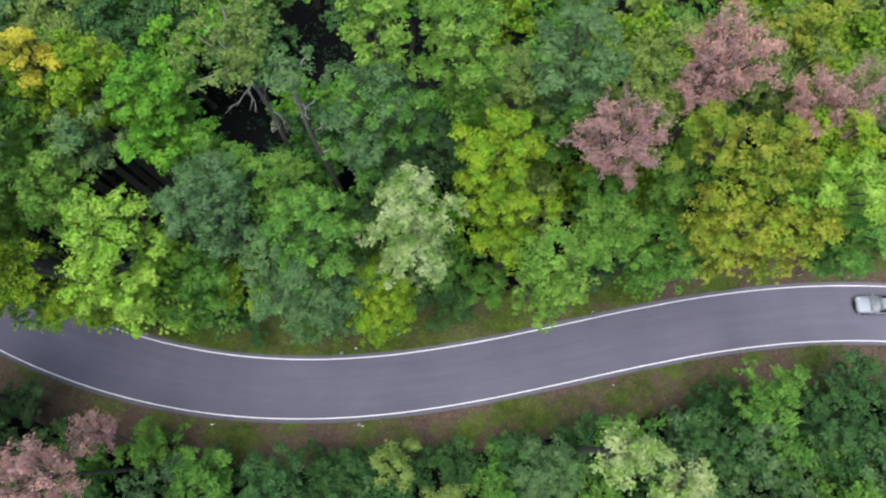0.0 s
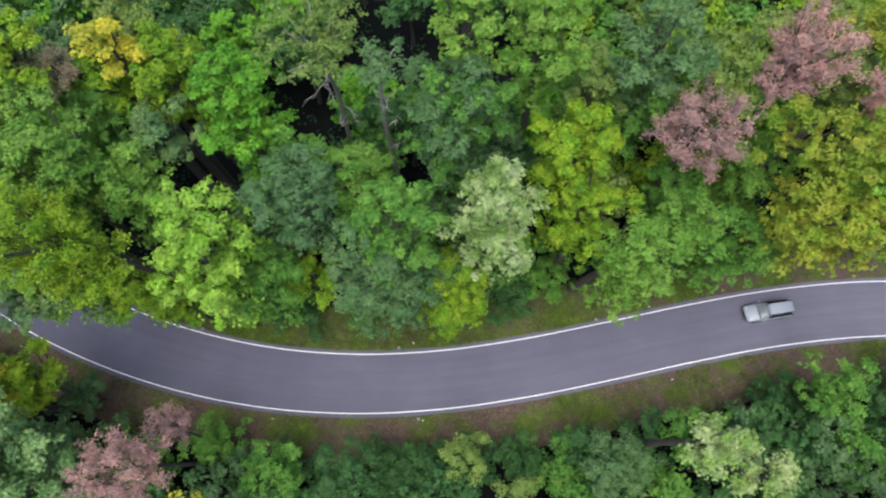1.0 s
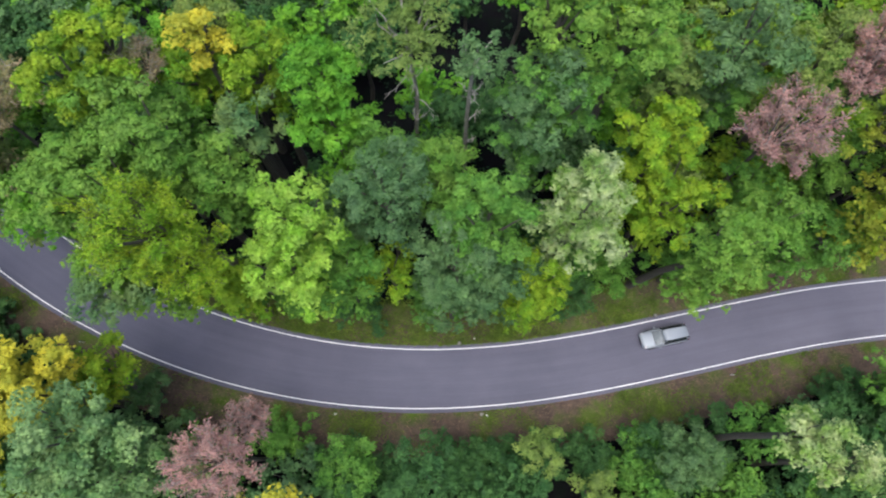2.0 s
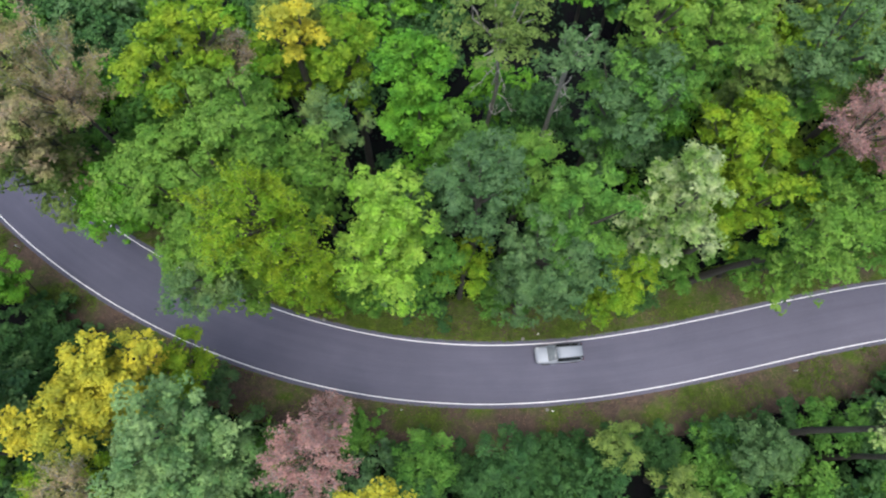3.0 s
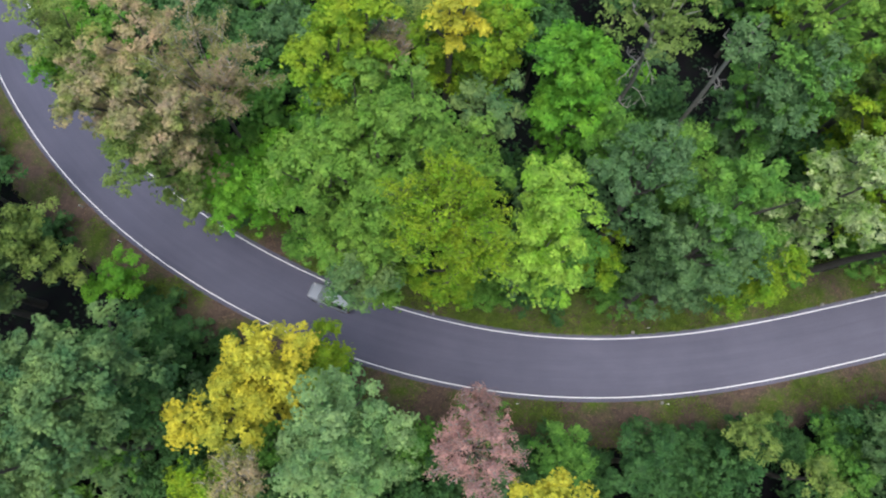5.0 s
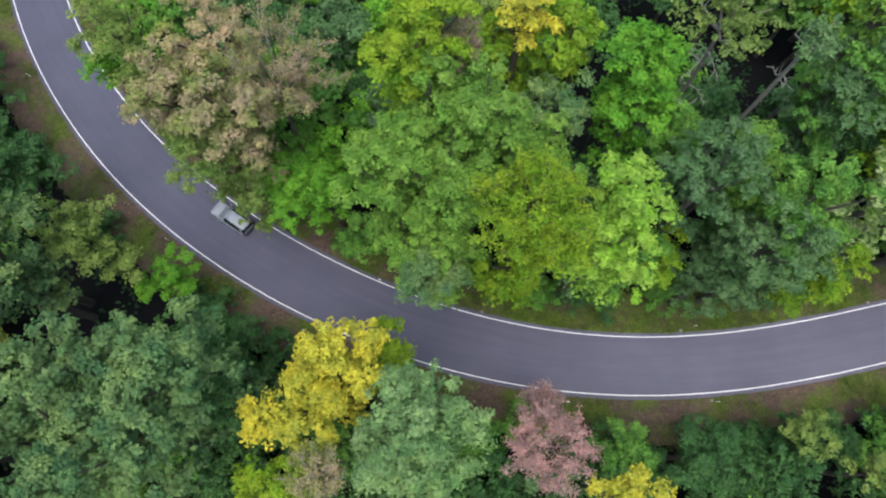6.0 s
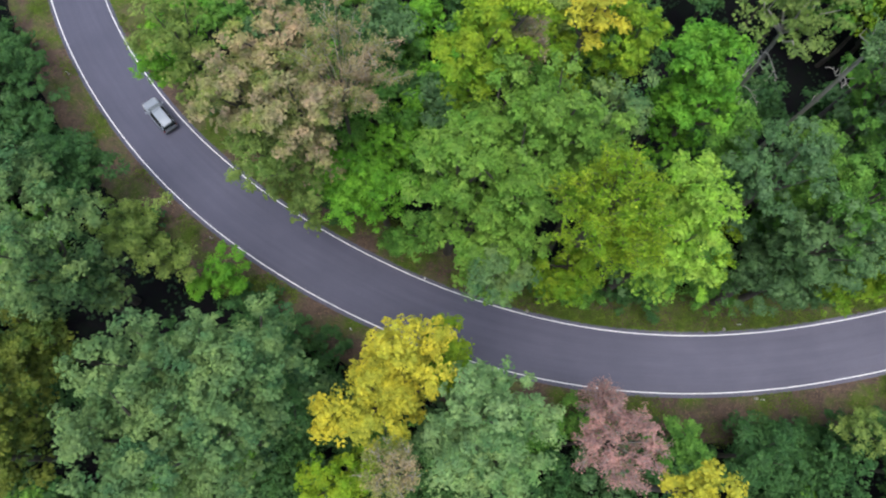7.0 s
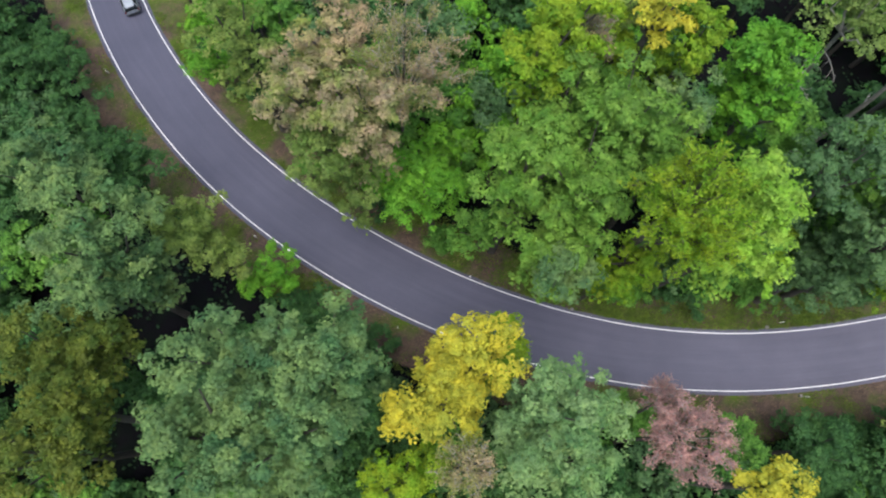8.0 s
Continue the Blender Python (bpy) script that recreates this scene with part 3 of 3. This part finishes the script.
tree("mist", "oak", -74.6, -1.0, 27.2, 4.3)
tree("dark", "oak", -66.4, 1.9, 18.5, 2.8)
shrub("dark", -68.8, 7.8, 8.7, 2.7)
tree("yellow", "oak", -57.7, 3.5, 21.0, 4.2)
tree("yellow", "oak", -59.5, 1.2, 20.2, 2.8)
tree("yellow", "oak", -62.7, 0.3, 19.2, 1.6)
tree("yellowgreen", "oak", -54.4, 5.7, 13.7, 2.9)
tree("sage", "oak", -52.0, -0.2, 23.7, 4.1)
tree("sage", "oak", -50.9, -3.1, 22.2, 4.9)
tree("pink", "twiggy", -42.3, -2.1, 21.0, 3.4)
tree("pink", "twiggy", -41.3, 1.2, 14.2, 1.8)
tree("yellow", "oak", -37.3, -5.6, 21.2, 2.4)
tree("brown", "twiggy", -58.4, -3.6, 21.2, 2.2)
tree("yellowgreen", "fine", -62.5, -4.5, 14.7, 3.3)
tree("green", "fine", -33.7, -2.9, 10.4, 2.9)
tree("dark", "fine", -27.5, -3.6, 12.2, 3.2)
tree("olive", "fine", -17.2, -1.7, 10.1, 2.1)
tree("olive", "fine", -12.7, -5.2, 10.7, 2.0)
shrub("dark", -5.4, -2.7, 7.2, 4.1)
tree("fresh", "fine", -49.3, 12.5, 19.2, 3.2)
tree("yellowgreen", "fine", -43.2, 11.6, 18.7, 2.9)
shrub("green", -43.6, 12.5, 8.7, 2.5)
tree("green", "fine", -55.3, 17.3, 12.7, 2.8)
tree("green", "fine", 1.5, 20.3, 18.7, 3.0)
shrub("dark", -0.4, -0.8, 5.7, 2.9)
shrub("bluegreen", -54.2, 4.3, 5.7, 3.3)
shrub("green", -40.8, 0.0, 5.7, 2.9)
tree("green", "fine", -63.7, 26.2, 14.7, 3.2)
shrub("green", -2.1, 15.1, 7.7, 3.4)
shrub("dark", 1.3, 15.6, 8.7, 3.4)
tree("yellowgreen", "fine", -43.0, 28.5, 20.7, 2.4)
tree("green", "fine", -46.9, 25.1, 22.7, 2.9)
shrub("dark", -23.7, -3.7, 5.7, 4.2)
shrub("dark", -18.1, -2.7, 5.7, 3.3)
shrub("dark", -22.8, -6.2, 6.7, 4.1)
tree("bluegreen", "fine", -4.5, -3.0, 10.0, 3.0)
tree("pale", "oak", -0.4, -1.4, 21.7, 2.3)
tree("pale", "oak", 4.7, -3.6, 17.7, 2.2)
tree("green", "fine", 16.2, 2.8, 10.7, 3.3)
shrub("dark", 11.2, -1.6, 8.7, 3.6)
tree("dark", "fine", 21.7, -0.4, 9.2, 4.2)
tree("dark", "fine", 25.1, 3.4, 9.2, 3.8)
tree("mist", "oak", -85.4, 13.6, 23.9, 5.0)
tree("mist", "oak", -93.2, 22.3, 17.7, 3.9)
tree("bluegreen", "oak", -84.8, 12.0, 19.7, 3.2)
tree("olive", "oak", -80.9, 16.7, 15.7, 3.3)
tree("olive", "oak", -78.2, 14.8, 11.7, 2.1)
tree("dark", "oak", -88.7, 23.9, 12.9, 4.5)
shrub("dark", -101.2, 37.9, 8.7, 4.7)
shrub("dark", -96.8, 32.4, 7.7, 4.1)
tree("moss", "oak", -88.1, 5.6, 20.3, 3.5)
tree("moss", "oak", -86.2, 6.4, 17.7, 2.8)
tree("moss", "oak", -85.7, 1.3, 21.1, 2.8)
tree("moss", "oak", -88.0, -1.3, 20.7, 3.6)
shrub("bright", -82.6, 39.2, 6, 3.6)
shrub("green", -72.2, 27.3, 6, 3.8)
shrub("dark", -65.4, 6.3, 4, 3.2)
shrub("dark", -36.0, -3.6, 5, 3.8)
shrub("dark", -64.2, 23.8, 5, 3.8)
shrub("green", -58.7, 18.7, 4, 3.0)
shrub("dark", -30.2, -4.4, 5, 3.4)
shrub("dark", -23.4, -3.6, 5, 3.2)
shrub("dark", -12.2, -2.8, 5, 3.2)
shrub("green", -6.9, -3.3, 6, 3.7)
shrub("bluegreen", -3.3, -3.1, 8, 3.1)
shrub("dark", 13.8, 2.6, 4, 3.0)
shrub("green", -39.9, 13.8, 4, 3.6)
shrub("dark", -33.9, 13.7, 4, 3.8)
shrub("green", -26.1, 13.2, 4, 3.7)
shrub("dark", -12.4, 14.7, 5, 3.6)
shrub("green", -8.3, 15.7, 6, 3.5)
shrub("green", -40.2, 13.7, 3, 3.6)
shrub("bluegreen", -18.9, 14.4, 9, 5.6)

# openings in the wood: place and radius
CLEAR = [(-33.9, 33.7, 4.9), (-31.7, 30.2, 4.6), (-36.8, 37.1, 3.3), (-34.3, 33.3, 3.2), (-25.3, 43.9, 3.7), (-24.0, 39.5, 3.5), (-17.9, 42.1, 3.7), (-17.3, 37.8, 3.5), (-11.4, 38.0, 3.1), (-11.4, 34.1, 3.0), (-48.4, 30.6, 3.3), (-44.7, 27.5, 3.1), (-40.2, 23.7, 2.9), (-40.1, 21.1, 2.8), (-25.2, 19.3, 3.4), (-26.7, 17.2, 3.2), (-36.5, 39.2, 3.1), (-36.8, 35.0, 3.0)]
CLEAR += [(-15.3, 40.4, 4.0), (-17.7, 36.1, 3.8), (-44.1, 30.6, 4.2), (-41.9, 27.4, 4.0), (-86.4, 13.0, 5.0), (-83.9, 11.4, 4.7), (-90.3, 12.2, 3.9), (-87.4, 10.7, 3.7), (-91.1, 22.7, 2.8), (-88.1, 20.1, 2.6), (-28.1, 38.4, 3.3), (-31.5, 34.2, 3.1), (-6.5, 37.1, 3.7), (-12.2, 33.1, 3.5), (-80.8, 12.5, 3.1), (-76.7, 11.1, 3.0), (-94.0, 1.7, 2.5), (-90.7, 1.3, 2.4)]


# ---- lower trees and undergrowth between the tall ones ----
def gap(x, y):
    """Openings in the wood where one looks down to the dark floor."""
    return any((x - a) ** 2 + (y - b) ** 2 < c * c for a, b, c in CLEAR)


def fill_wood():
    rng = np.random.default_rng(7)
    taken = [tuple(o.matrix_basis.translation[:2]) for o in scene.objects if o.parent is None and o.name.startswith(("tree", "shrub"))]
    roofed = [(x, y, r * 0.3) for x, y, top, r in TALL if top > 18]
    forms, deep = {}, {}
    for x0 in np.arange(-112, 46, 4.3):
        for y0 in np.arange(-9.5, 48, 4.3):
            x, y = x0 + rng.uniform(-1.4, 1.4), y0 + rng.uniform(-1.4, 1.4)
            d = from_road(x, y)
            pick, turn, lift = rng.integers(0, 5), rng.uniform(0, 360), rng.uniform(-3.5, 1.5)
            edge = 7.3 if d > 0 else 7.6 if x < -66 else 8.6
            if abs(d) < edge or gap(x, y) and abs(d) > 8.5 or any((x - a) ** 2 + (y - b) ** 2 < 3.0 for a, b in taken):
                continue
            if any((x - a) ** 2 + (y - b) ** 2 < c * c for a, b, c in roofed):
                continue
            low = abs(d) < (8.4 if d > 0 else 9.8)
            if d > 0 and x > -8:
                tints = ("yellowgreen", "olive", "green", "yellowgreen", "green")
            elif d > 0:
                tints = ("green", "dark", "bluegreen", "dark", "bright")
            else:
                tints = ("dark", "green", "bluegreen", "dark", "dark")
            key = (tints[pick], "low" if low else "mid" if d > 0 else "south")
            if key not in forms:
                if low:
                    forms[key] = shrub(tints[pick], x, y, 4.2 if d > 0 else 3.2, 2.9, "", 0.5)
                else:
                    forms[key] = tree(tints[pick], "under" if d > 0 else "hedge", x, y, 15.5 if d > 0 else 9.0, 3.5, f"{TINT[tints[pick]]} young broadleaf tree under the tall crowns")
            elif not low and abs(d) > 14:
                deep.setdefault(key, []).append(pose(x, y, lift - 0.5 if d > 0 else lift * 0.4 - 0.8, 0, 0, turn))
            else:
                copy_thing(forms[key], pose(x, y, -0.3 if low else lift - 0.5 if d > 0 else lift * 0.4 - 0.8, 0, 0, turn))
    for key, places in deep.items():
        for name, mass, kind in (("crown", "young_wood", "leaves"), ("trunk", "young_trunks", "trunks")):
            me = next(o.data for o in forms[key].children if o.name.split(".")[0] == name)
            v = np.empty(len(me.vertices) * 3, np.float32)
            f = np.empty(len(me.loops), np.int32)
            me.vertices.foreach_get("co", v)
            me.loops.foreach_get("vertex_index", f)
            v, f = v.reshape(-1, 3), f.reshape(len(me.polygons), -1)
            turned = [v @ np.array(m.to_3x3()).T + np.array(m.translation) for m in places]
            faces = np.vstack([f + i * len(v) for i in range(len(places))])
            tagged(mesh_part(mass, np.vstack(turned), faces, me.materials[0]), f"{kind} of {TINT[key[0]]} young trees deep in the wood", "forest", kind="stuff")


fill_wood()
build_cover()


def build_unseen_wood():
    """Unseen wood, added all round out of sight to keep side light out."""
    rng = np.random.default_rng(12)
    vs, fs, k, tv, tf = [], [], 0, [], []
    for x0 in np.arange(-142, 76, 8.7):
        for y0 in np.arange(-44, 92, 8.7):
            x, y = x0 + rng.uniform(-2, 2), y0 + rng.uniform(-2, 2)
            if -114 < x < 47 and -11 < y < 51 or abs(from_road(x, y)) < 12:
                continue
            top = rng.uniform(17, 25)
            p, out, _ = crown_points(rng, 5.6, top * 0.34, 400, 1.1, 0.3)
            v, f = leaves(rng, p, out, 0.9)
            vs.append(v + np.array([x, y, top * 0.6]))
            fs.append(f + k)
            k += len(v)
            q, g = tube([(x, y, -0.3), (x + rng.uniform(-0.4, 0.4), y, top * 0.4), (x, y, top * 0.8)], [0.42, 0.3, 0.1], 6)
            tf += [tuple(i + len(tv) for i in h) for h in g]
            tv += q
    tagged(mesh_part("far_wood", np.vstack(vs), np.vstack(fs), LEAF["green"]), "unseen green broadleaf forest added around the road to block side light", "forest", kind="stuff")
    tagged(mesh_part("far_trunks", tv, tf, BARK, smooth=True), "brown grey trunks of the unseen added forest", "forest", kind="stuff")


build_unseen_wood()


# ---- the car ----
def loft(sections):
    """Quads over rings of equal length, with end caps as fans."""
    verts = [p for s in sections for p in s]
    n = len(sections[0])
    bm = bmesh.new()
    vs = [bm.verts.new(p) for p in verts]
    for i in range(len(sections) - 1):
        for k in range(n):
            bm.faces.new((vs[i * n + k], vs[i * n + (k + 1) % n], vs[(i + 1) * n + (k + 1) % n], vs[(i + 1) * n + k]))
    bm.faces.new(vs[:n][::-1])
    bm.faces.new(vs[-n:])
    bmesh.ops.recalc_face_normals(bm, faces=bm.faces)
    return bm


def ring(x, half, low, high, power=3.2, n=20, tuck=0.0):
    """A rounded cross-section of the car at x."""
    pts = []
    for k in range(n):
        a = 2 * math.pi * k / n + math.pi / n
        c, s = math.cos(a), math.sin(a)
        y = half * math.copysign(abs(c) ** (2 / power), c)
        z = (low + high) / 2 + (high - low) / 2 * math.copysign(abs(s) ** (2 / power), s)
        pts.append((x, y * (1 - tuck * max(0, s)), z))
    return pts


def build_car():
    """An estate car facing +x, its origin on the road below its middle."""
    root = tagged(new("car"), "silver estate car driving along the forest road", "car")
    body = part("body", loft([ring(-2.33, 0.7, 0.4, 0.8), ring(-2.28, 0.82, 0.3, 0.93), ring(-1.9, 0.89, 0.22, 0.98), ring(-1.0, 0.91, 0.2, 0.98), ring(0.2, 0.91, 0.2, 0.96),
                              ring(0.95, 0.9, 0.2, 0.93), ring(1.6, 0.88, 0.22, 0.84), ring(2.05, 0.82, 0.26, 0.74), ring(2.27, 0.7, 0.32, 0.64), ring(2.33, 0.55, 0.38, 0.56)]), SILVER, root, "silver paint", True)
    part("cabin_glass", loft([ring(-2.3, 0.72, 0.8, 1.0), ring(-2.24, 0.78, 0.8, 1.22, tuck=0.2), ring(-2.0, 0.82, 0.8, 1.42, tuck=0.3), ring(-0.6, 0.84, 0.8, 1.46, tuck=0.3),
                              ring(0.1, 0.84, 0.8, 1.42, tuck=0.3), ring(0.3, 0.83, 0.8, 1.3, tuck=0.24)]), GLASS_DARK, root, "dark tinted windows", True)
    part("windscreen", loft([ring(0.22, 0.6, 0.8, 1.4, tuck=0.06), ring(0.6, 0.68, 0.8, 1.2, tuck=0.04), ring(1.0, 0.74, 0.8, 0.98), ring(1.14, 0.72, 0.8, 0.925)]), WINDSCREEN, root, "windscreen coloured pale for the sky reflected in it", True)
    part("roof", loft([ring(-2.2, 0.46, 1.3, 1.38), ring(-2.08, 0.52, 1.38, 1.46), ring(-1.0, 0.545, 1.4, 1.5), ring(-0.2, 0.545, 1.4, 1.49), ring(0.3, 0.5, 1.36, 1.43)]), SILVER, root, "", True)
    for y in (-1, 1):
        v, f = tube([(0.2, y * 0.6, 1.41), (0.75, y * 0.7, 1.1), (1.1, y * 0.76, 0.92)], [0.035, 0.04, 0.045], 6)
        mesh_part("windscreen_pillar", v, f, SILVER, root, "", True)
        v, f = tube([(-1.85, y * 0.63, 1.42), (-2.1, y * 0.7, 1.2), (-2.2, y * 0.72, 0.95)], [0.05, 0.06, 0.07], 6)
        mesh_part("rear_pillar", v, f, SILVER, root, "", True)
        v, f = tube([(-0.35, y * 0.66, 1.43), (-0.3, y * 0.8, 0.95)], [0.03, 0.035], 6)
        mesh_part("door_pillar", v, f, TRIM, root)
        v, f = tube([(-1.8, y * 0.6, 1.47), (-1.7, y * 0.6, 1.53), (-0.1, y * 0.6, 1.53), (0.05, y * 0.59, 1.46)], [0.02, 0.022, 0.022, 0.02], 6)
        mesh_part("roof_rail", v, f, TRIM, root, "dark roof rail", True)
        bm = loft([ring(0.72, 0.1, 0.92, 1.06, 2.5, 10), ring(0.8, 0.11, 0.9, 1.08, 2.5, 10), ring(0.88, 0.07, 0.94, 1.05, 2.5, 10)])
        bmesh.ops.translate(bm, verts=bm.verts, vec=(0, y * 0.99, 0))
        part("wing_mirror", bm, SILVER, root, "", True)
        bm = loft([ring(1.85, 0.12, 0.6, 0.76, 2.6, 10), ring(2.08, 0.15, 0.54, 0.735, 2.6, 10), ring(2.26, 0.11, 0.52, 0.65, 2.6, 10)])
        bmesh.ops.translate(bm, verts=bm.verts, vec=(0, y * 0.66, 0.015))
        part("headlight", bm, LAMP_GLASS, root, "clear headlight", True)
        bm = loft([ring(-2.34, 0.07, 0.66, 0.92, 2.6, 10), ring(-2.2, 0.09, 0.64, 0.96, 2.6, 10)])
        bmesh.ops.translate(bm, verts=bm.verts, vec=(0, y * 0.74, 0))
        part("tail_light", bm, RED_LENS, root, "red tail light", True)
        for x in (-1.38, 1.42):
            v, f = [], []
            n = 22
            prof = [(0.2, -0.09), (0.3, -0.11), (0.325, -0.07), (0.325, 0.07), (0.3, 0.11), (0.2, 0.09)]
            for k in range(n):
                a = 2 * math.pi * k / n
                v += [(x + rr * math.cos(a), y * 0.82 + o, 0.345 + rr * math.sin(a)) for rr, o in prof]
            m = len(prof)
            f = [(k * m + j, k * m + (j + 1) % m, (k + 1) % n * m + (j + 1) % m, (k + 1) % n * m + j) for k in range(n) for j in range(m)]
            wheel = mesh_part("wheel", v, f, RUBBER, root, "black tyre", True)
            bm = bmesh.new()
            bmesh.ops.create_cone(bm, cap_ends=True, segments=20, radius1=0.21, radius2=0.19, depth=0.17, matrix=Matrix.Translation((x, y * 0.82, 0.345)) @ Matrix.Rotation(radians(90), 4, "X"))
            part("rim", bm, ALLOY, wheel, "alloy rim")
    bm = loft([ring(-2.37, 0.6, 0.36, 0.5, 4, 12), ring(-2.25, 0.8, 0.32, 0.52, 4, 12)])
    part("rear_bumper", bm, TRIM, root)
    bm = loft([ring(2.2, 0.5, 0.34, 0.56, 4, 12), ring(2.35, 0.42, 0.36, 0.54, 4, 12)])
    part("grille", bm, TRIM, root, "black front grille")
    for y in (-0.28, 0.3):
        v, f = tube([(1.12, y - 0.22, 0.95), (1.06, y + 0.25, 0.99)], [0.014, 0.01], 4)
        mesh_part("wiper", v, f, TRIM, root)
    for ob in root.children_recursive:
        ob.data.transform(Matrix.Scale(1.05, 4))
    return root


car = build_car()


# ---- small things by the road ----
def marker_post(x, y, high=1.0, lean=4):
    """A white delineator post with a black band near its top."""
    root = tagged(new("marker_post"), "white plastic roadside marker post with black band", "marker post", "roadside marker posts")
    root.matrix_basis = pose(x, y, -0.1, lean, -lean, 20)
    for name, a, b, mat, w in (("post", 0, high, WHITE_POST, 0.06), ("band", high * 0.72, high * 0.9, TRIM, 0.063)):
        bm = bmesh.new()
        bmesh.ops.create_cube(bm, size=1, matrix=Matrix.Translation((0, 0, (a + b) / 2 + 0.05)) @ Matrix.Diagonal((w * 2, w * 1.5, b - a, 1)))
        bmesh.ops.bevel(bm, geom=bm.edges[:], offset=0.015, segments=2, affect="EDGES")
        part(name, bm, mat, root)


def kerb_stone(x, y, turn):
    bm = bmesh.new()
    bmesh.ops.create_cube(bm, size=1, matrix=Matrix.Translation((0, 0, 0.1)) @ Matrix.Diagonal((0.34, 0.3, 0.36, 1)))
    bmesh.ops.bevel(bm, geom=bm.edges[:], offset=0.05, segments=2, affect="EDGES")
    ob = part("marker_stone", bm, CONCRETE, None)
    ob.matrix_basis = pose(x, y, -0.08, 2, 3, turn)
    tagged(ob, "squat weathered grey concrete marker stone at the verge", "stone", "marker stones")


for x, y in ((-22.2, 9.4), (2.8, 12.6), (-36.5, 2.1), (-21.3, 1.6), (4.1, 5.0), (-55.4, 15.3), (-83.1, 24.6), (-78.3, 20.4), (-96.7, 41.4), (25.2, 16.0)):
    marker_post(x, y, 0.75)
marker_post(-63.2, 10.0, 1.05, 2)
for x, y, w in ((-44.7, 11.5, -14), (-23.8, 8.95, 0), (-2.9, 11.4, 10), (-21.8, 1.7, 0)):
    kerb_stone(x, y, w)


# ---- what moves ----
def motions():
    rows = []
    for i in range(33):
        t = i * 0.25
        s = 142.5 - 17.3 * t - 0.14 * t * t - 0.3 * max(0.0, t - 6.0)
        off = 0.72 + 1.08 / (1 + math.exp(-(t - 2.3) * 3.2)) - 0.1 * max(0.0, t - 4.5)
        x, y, heading, _ = on_road(s, off)
        rows.append((t, pose(x, y, 0.04, 0, 0, math.degrees(heading) + 180)))
    walk(car, rows)


motions()
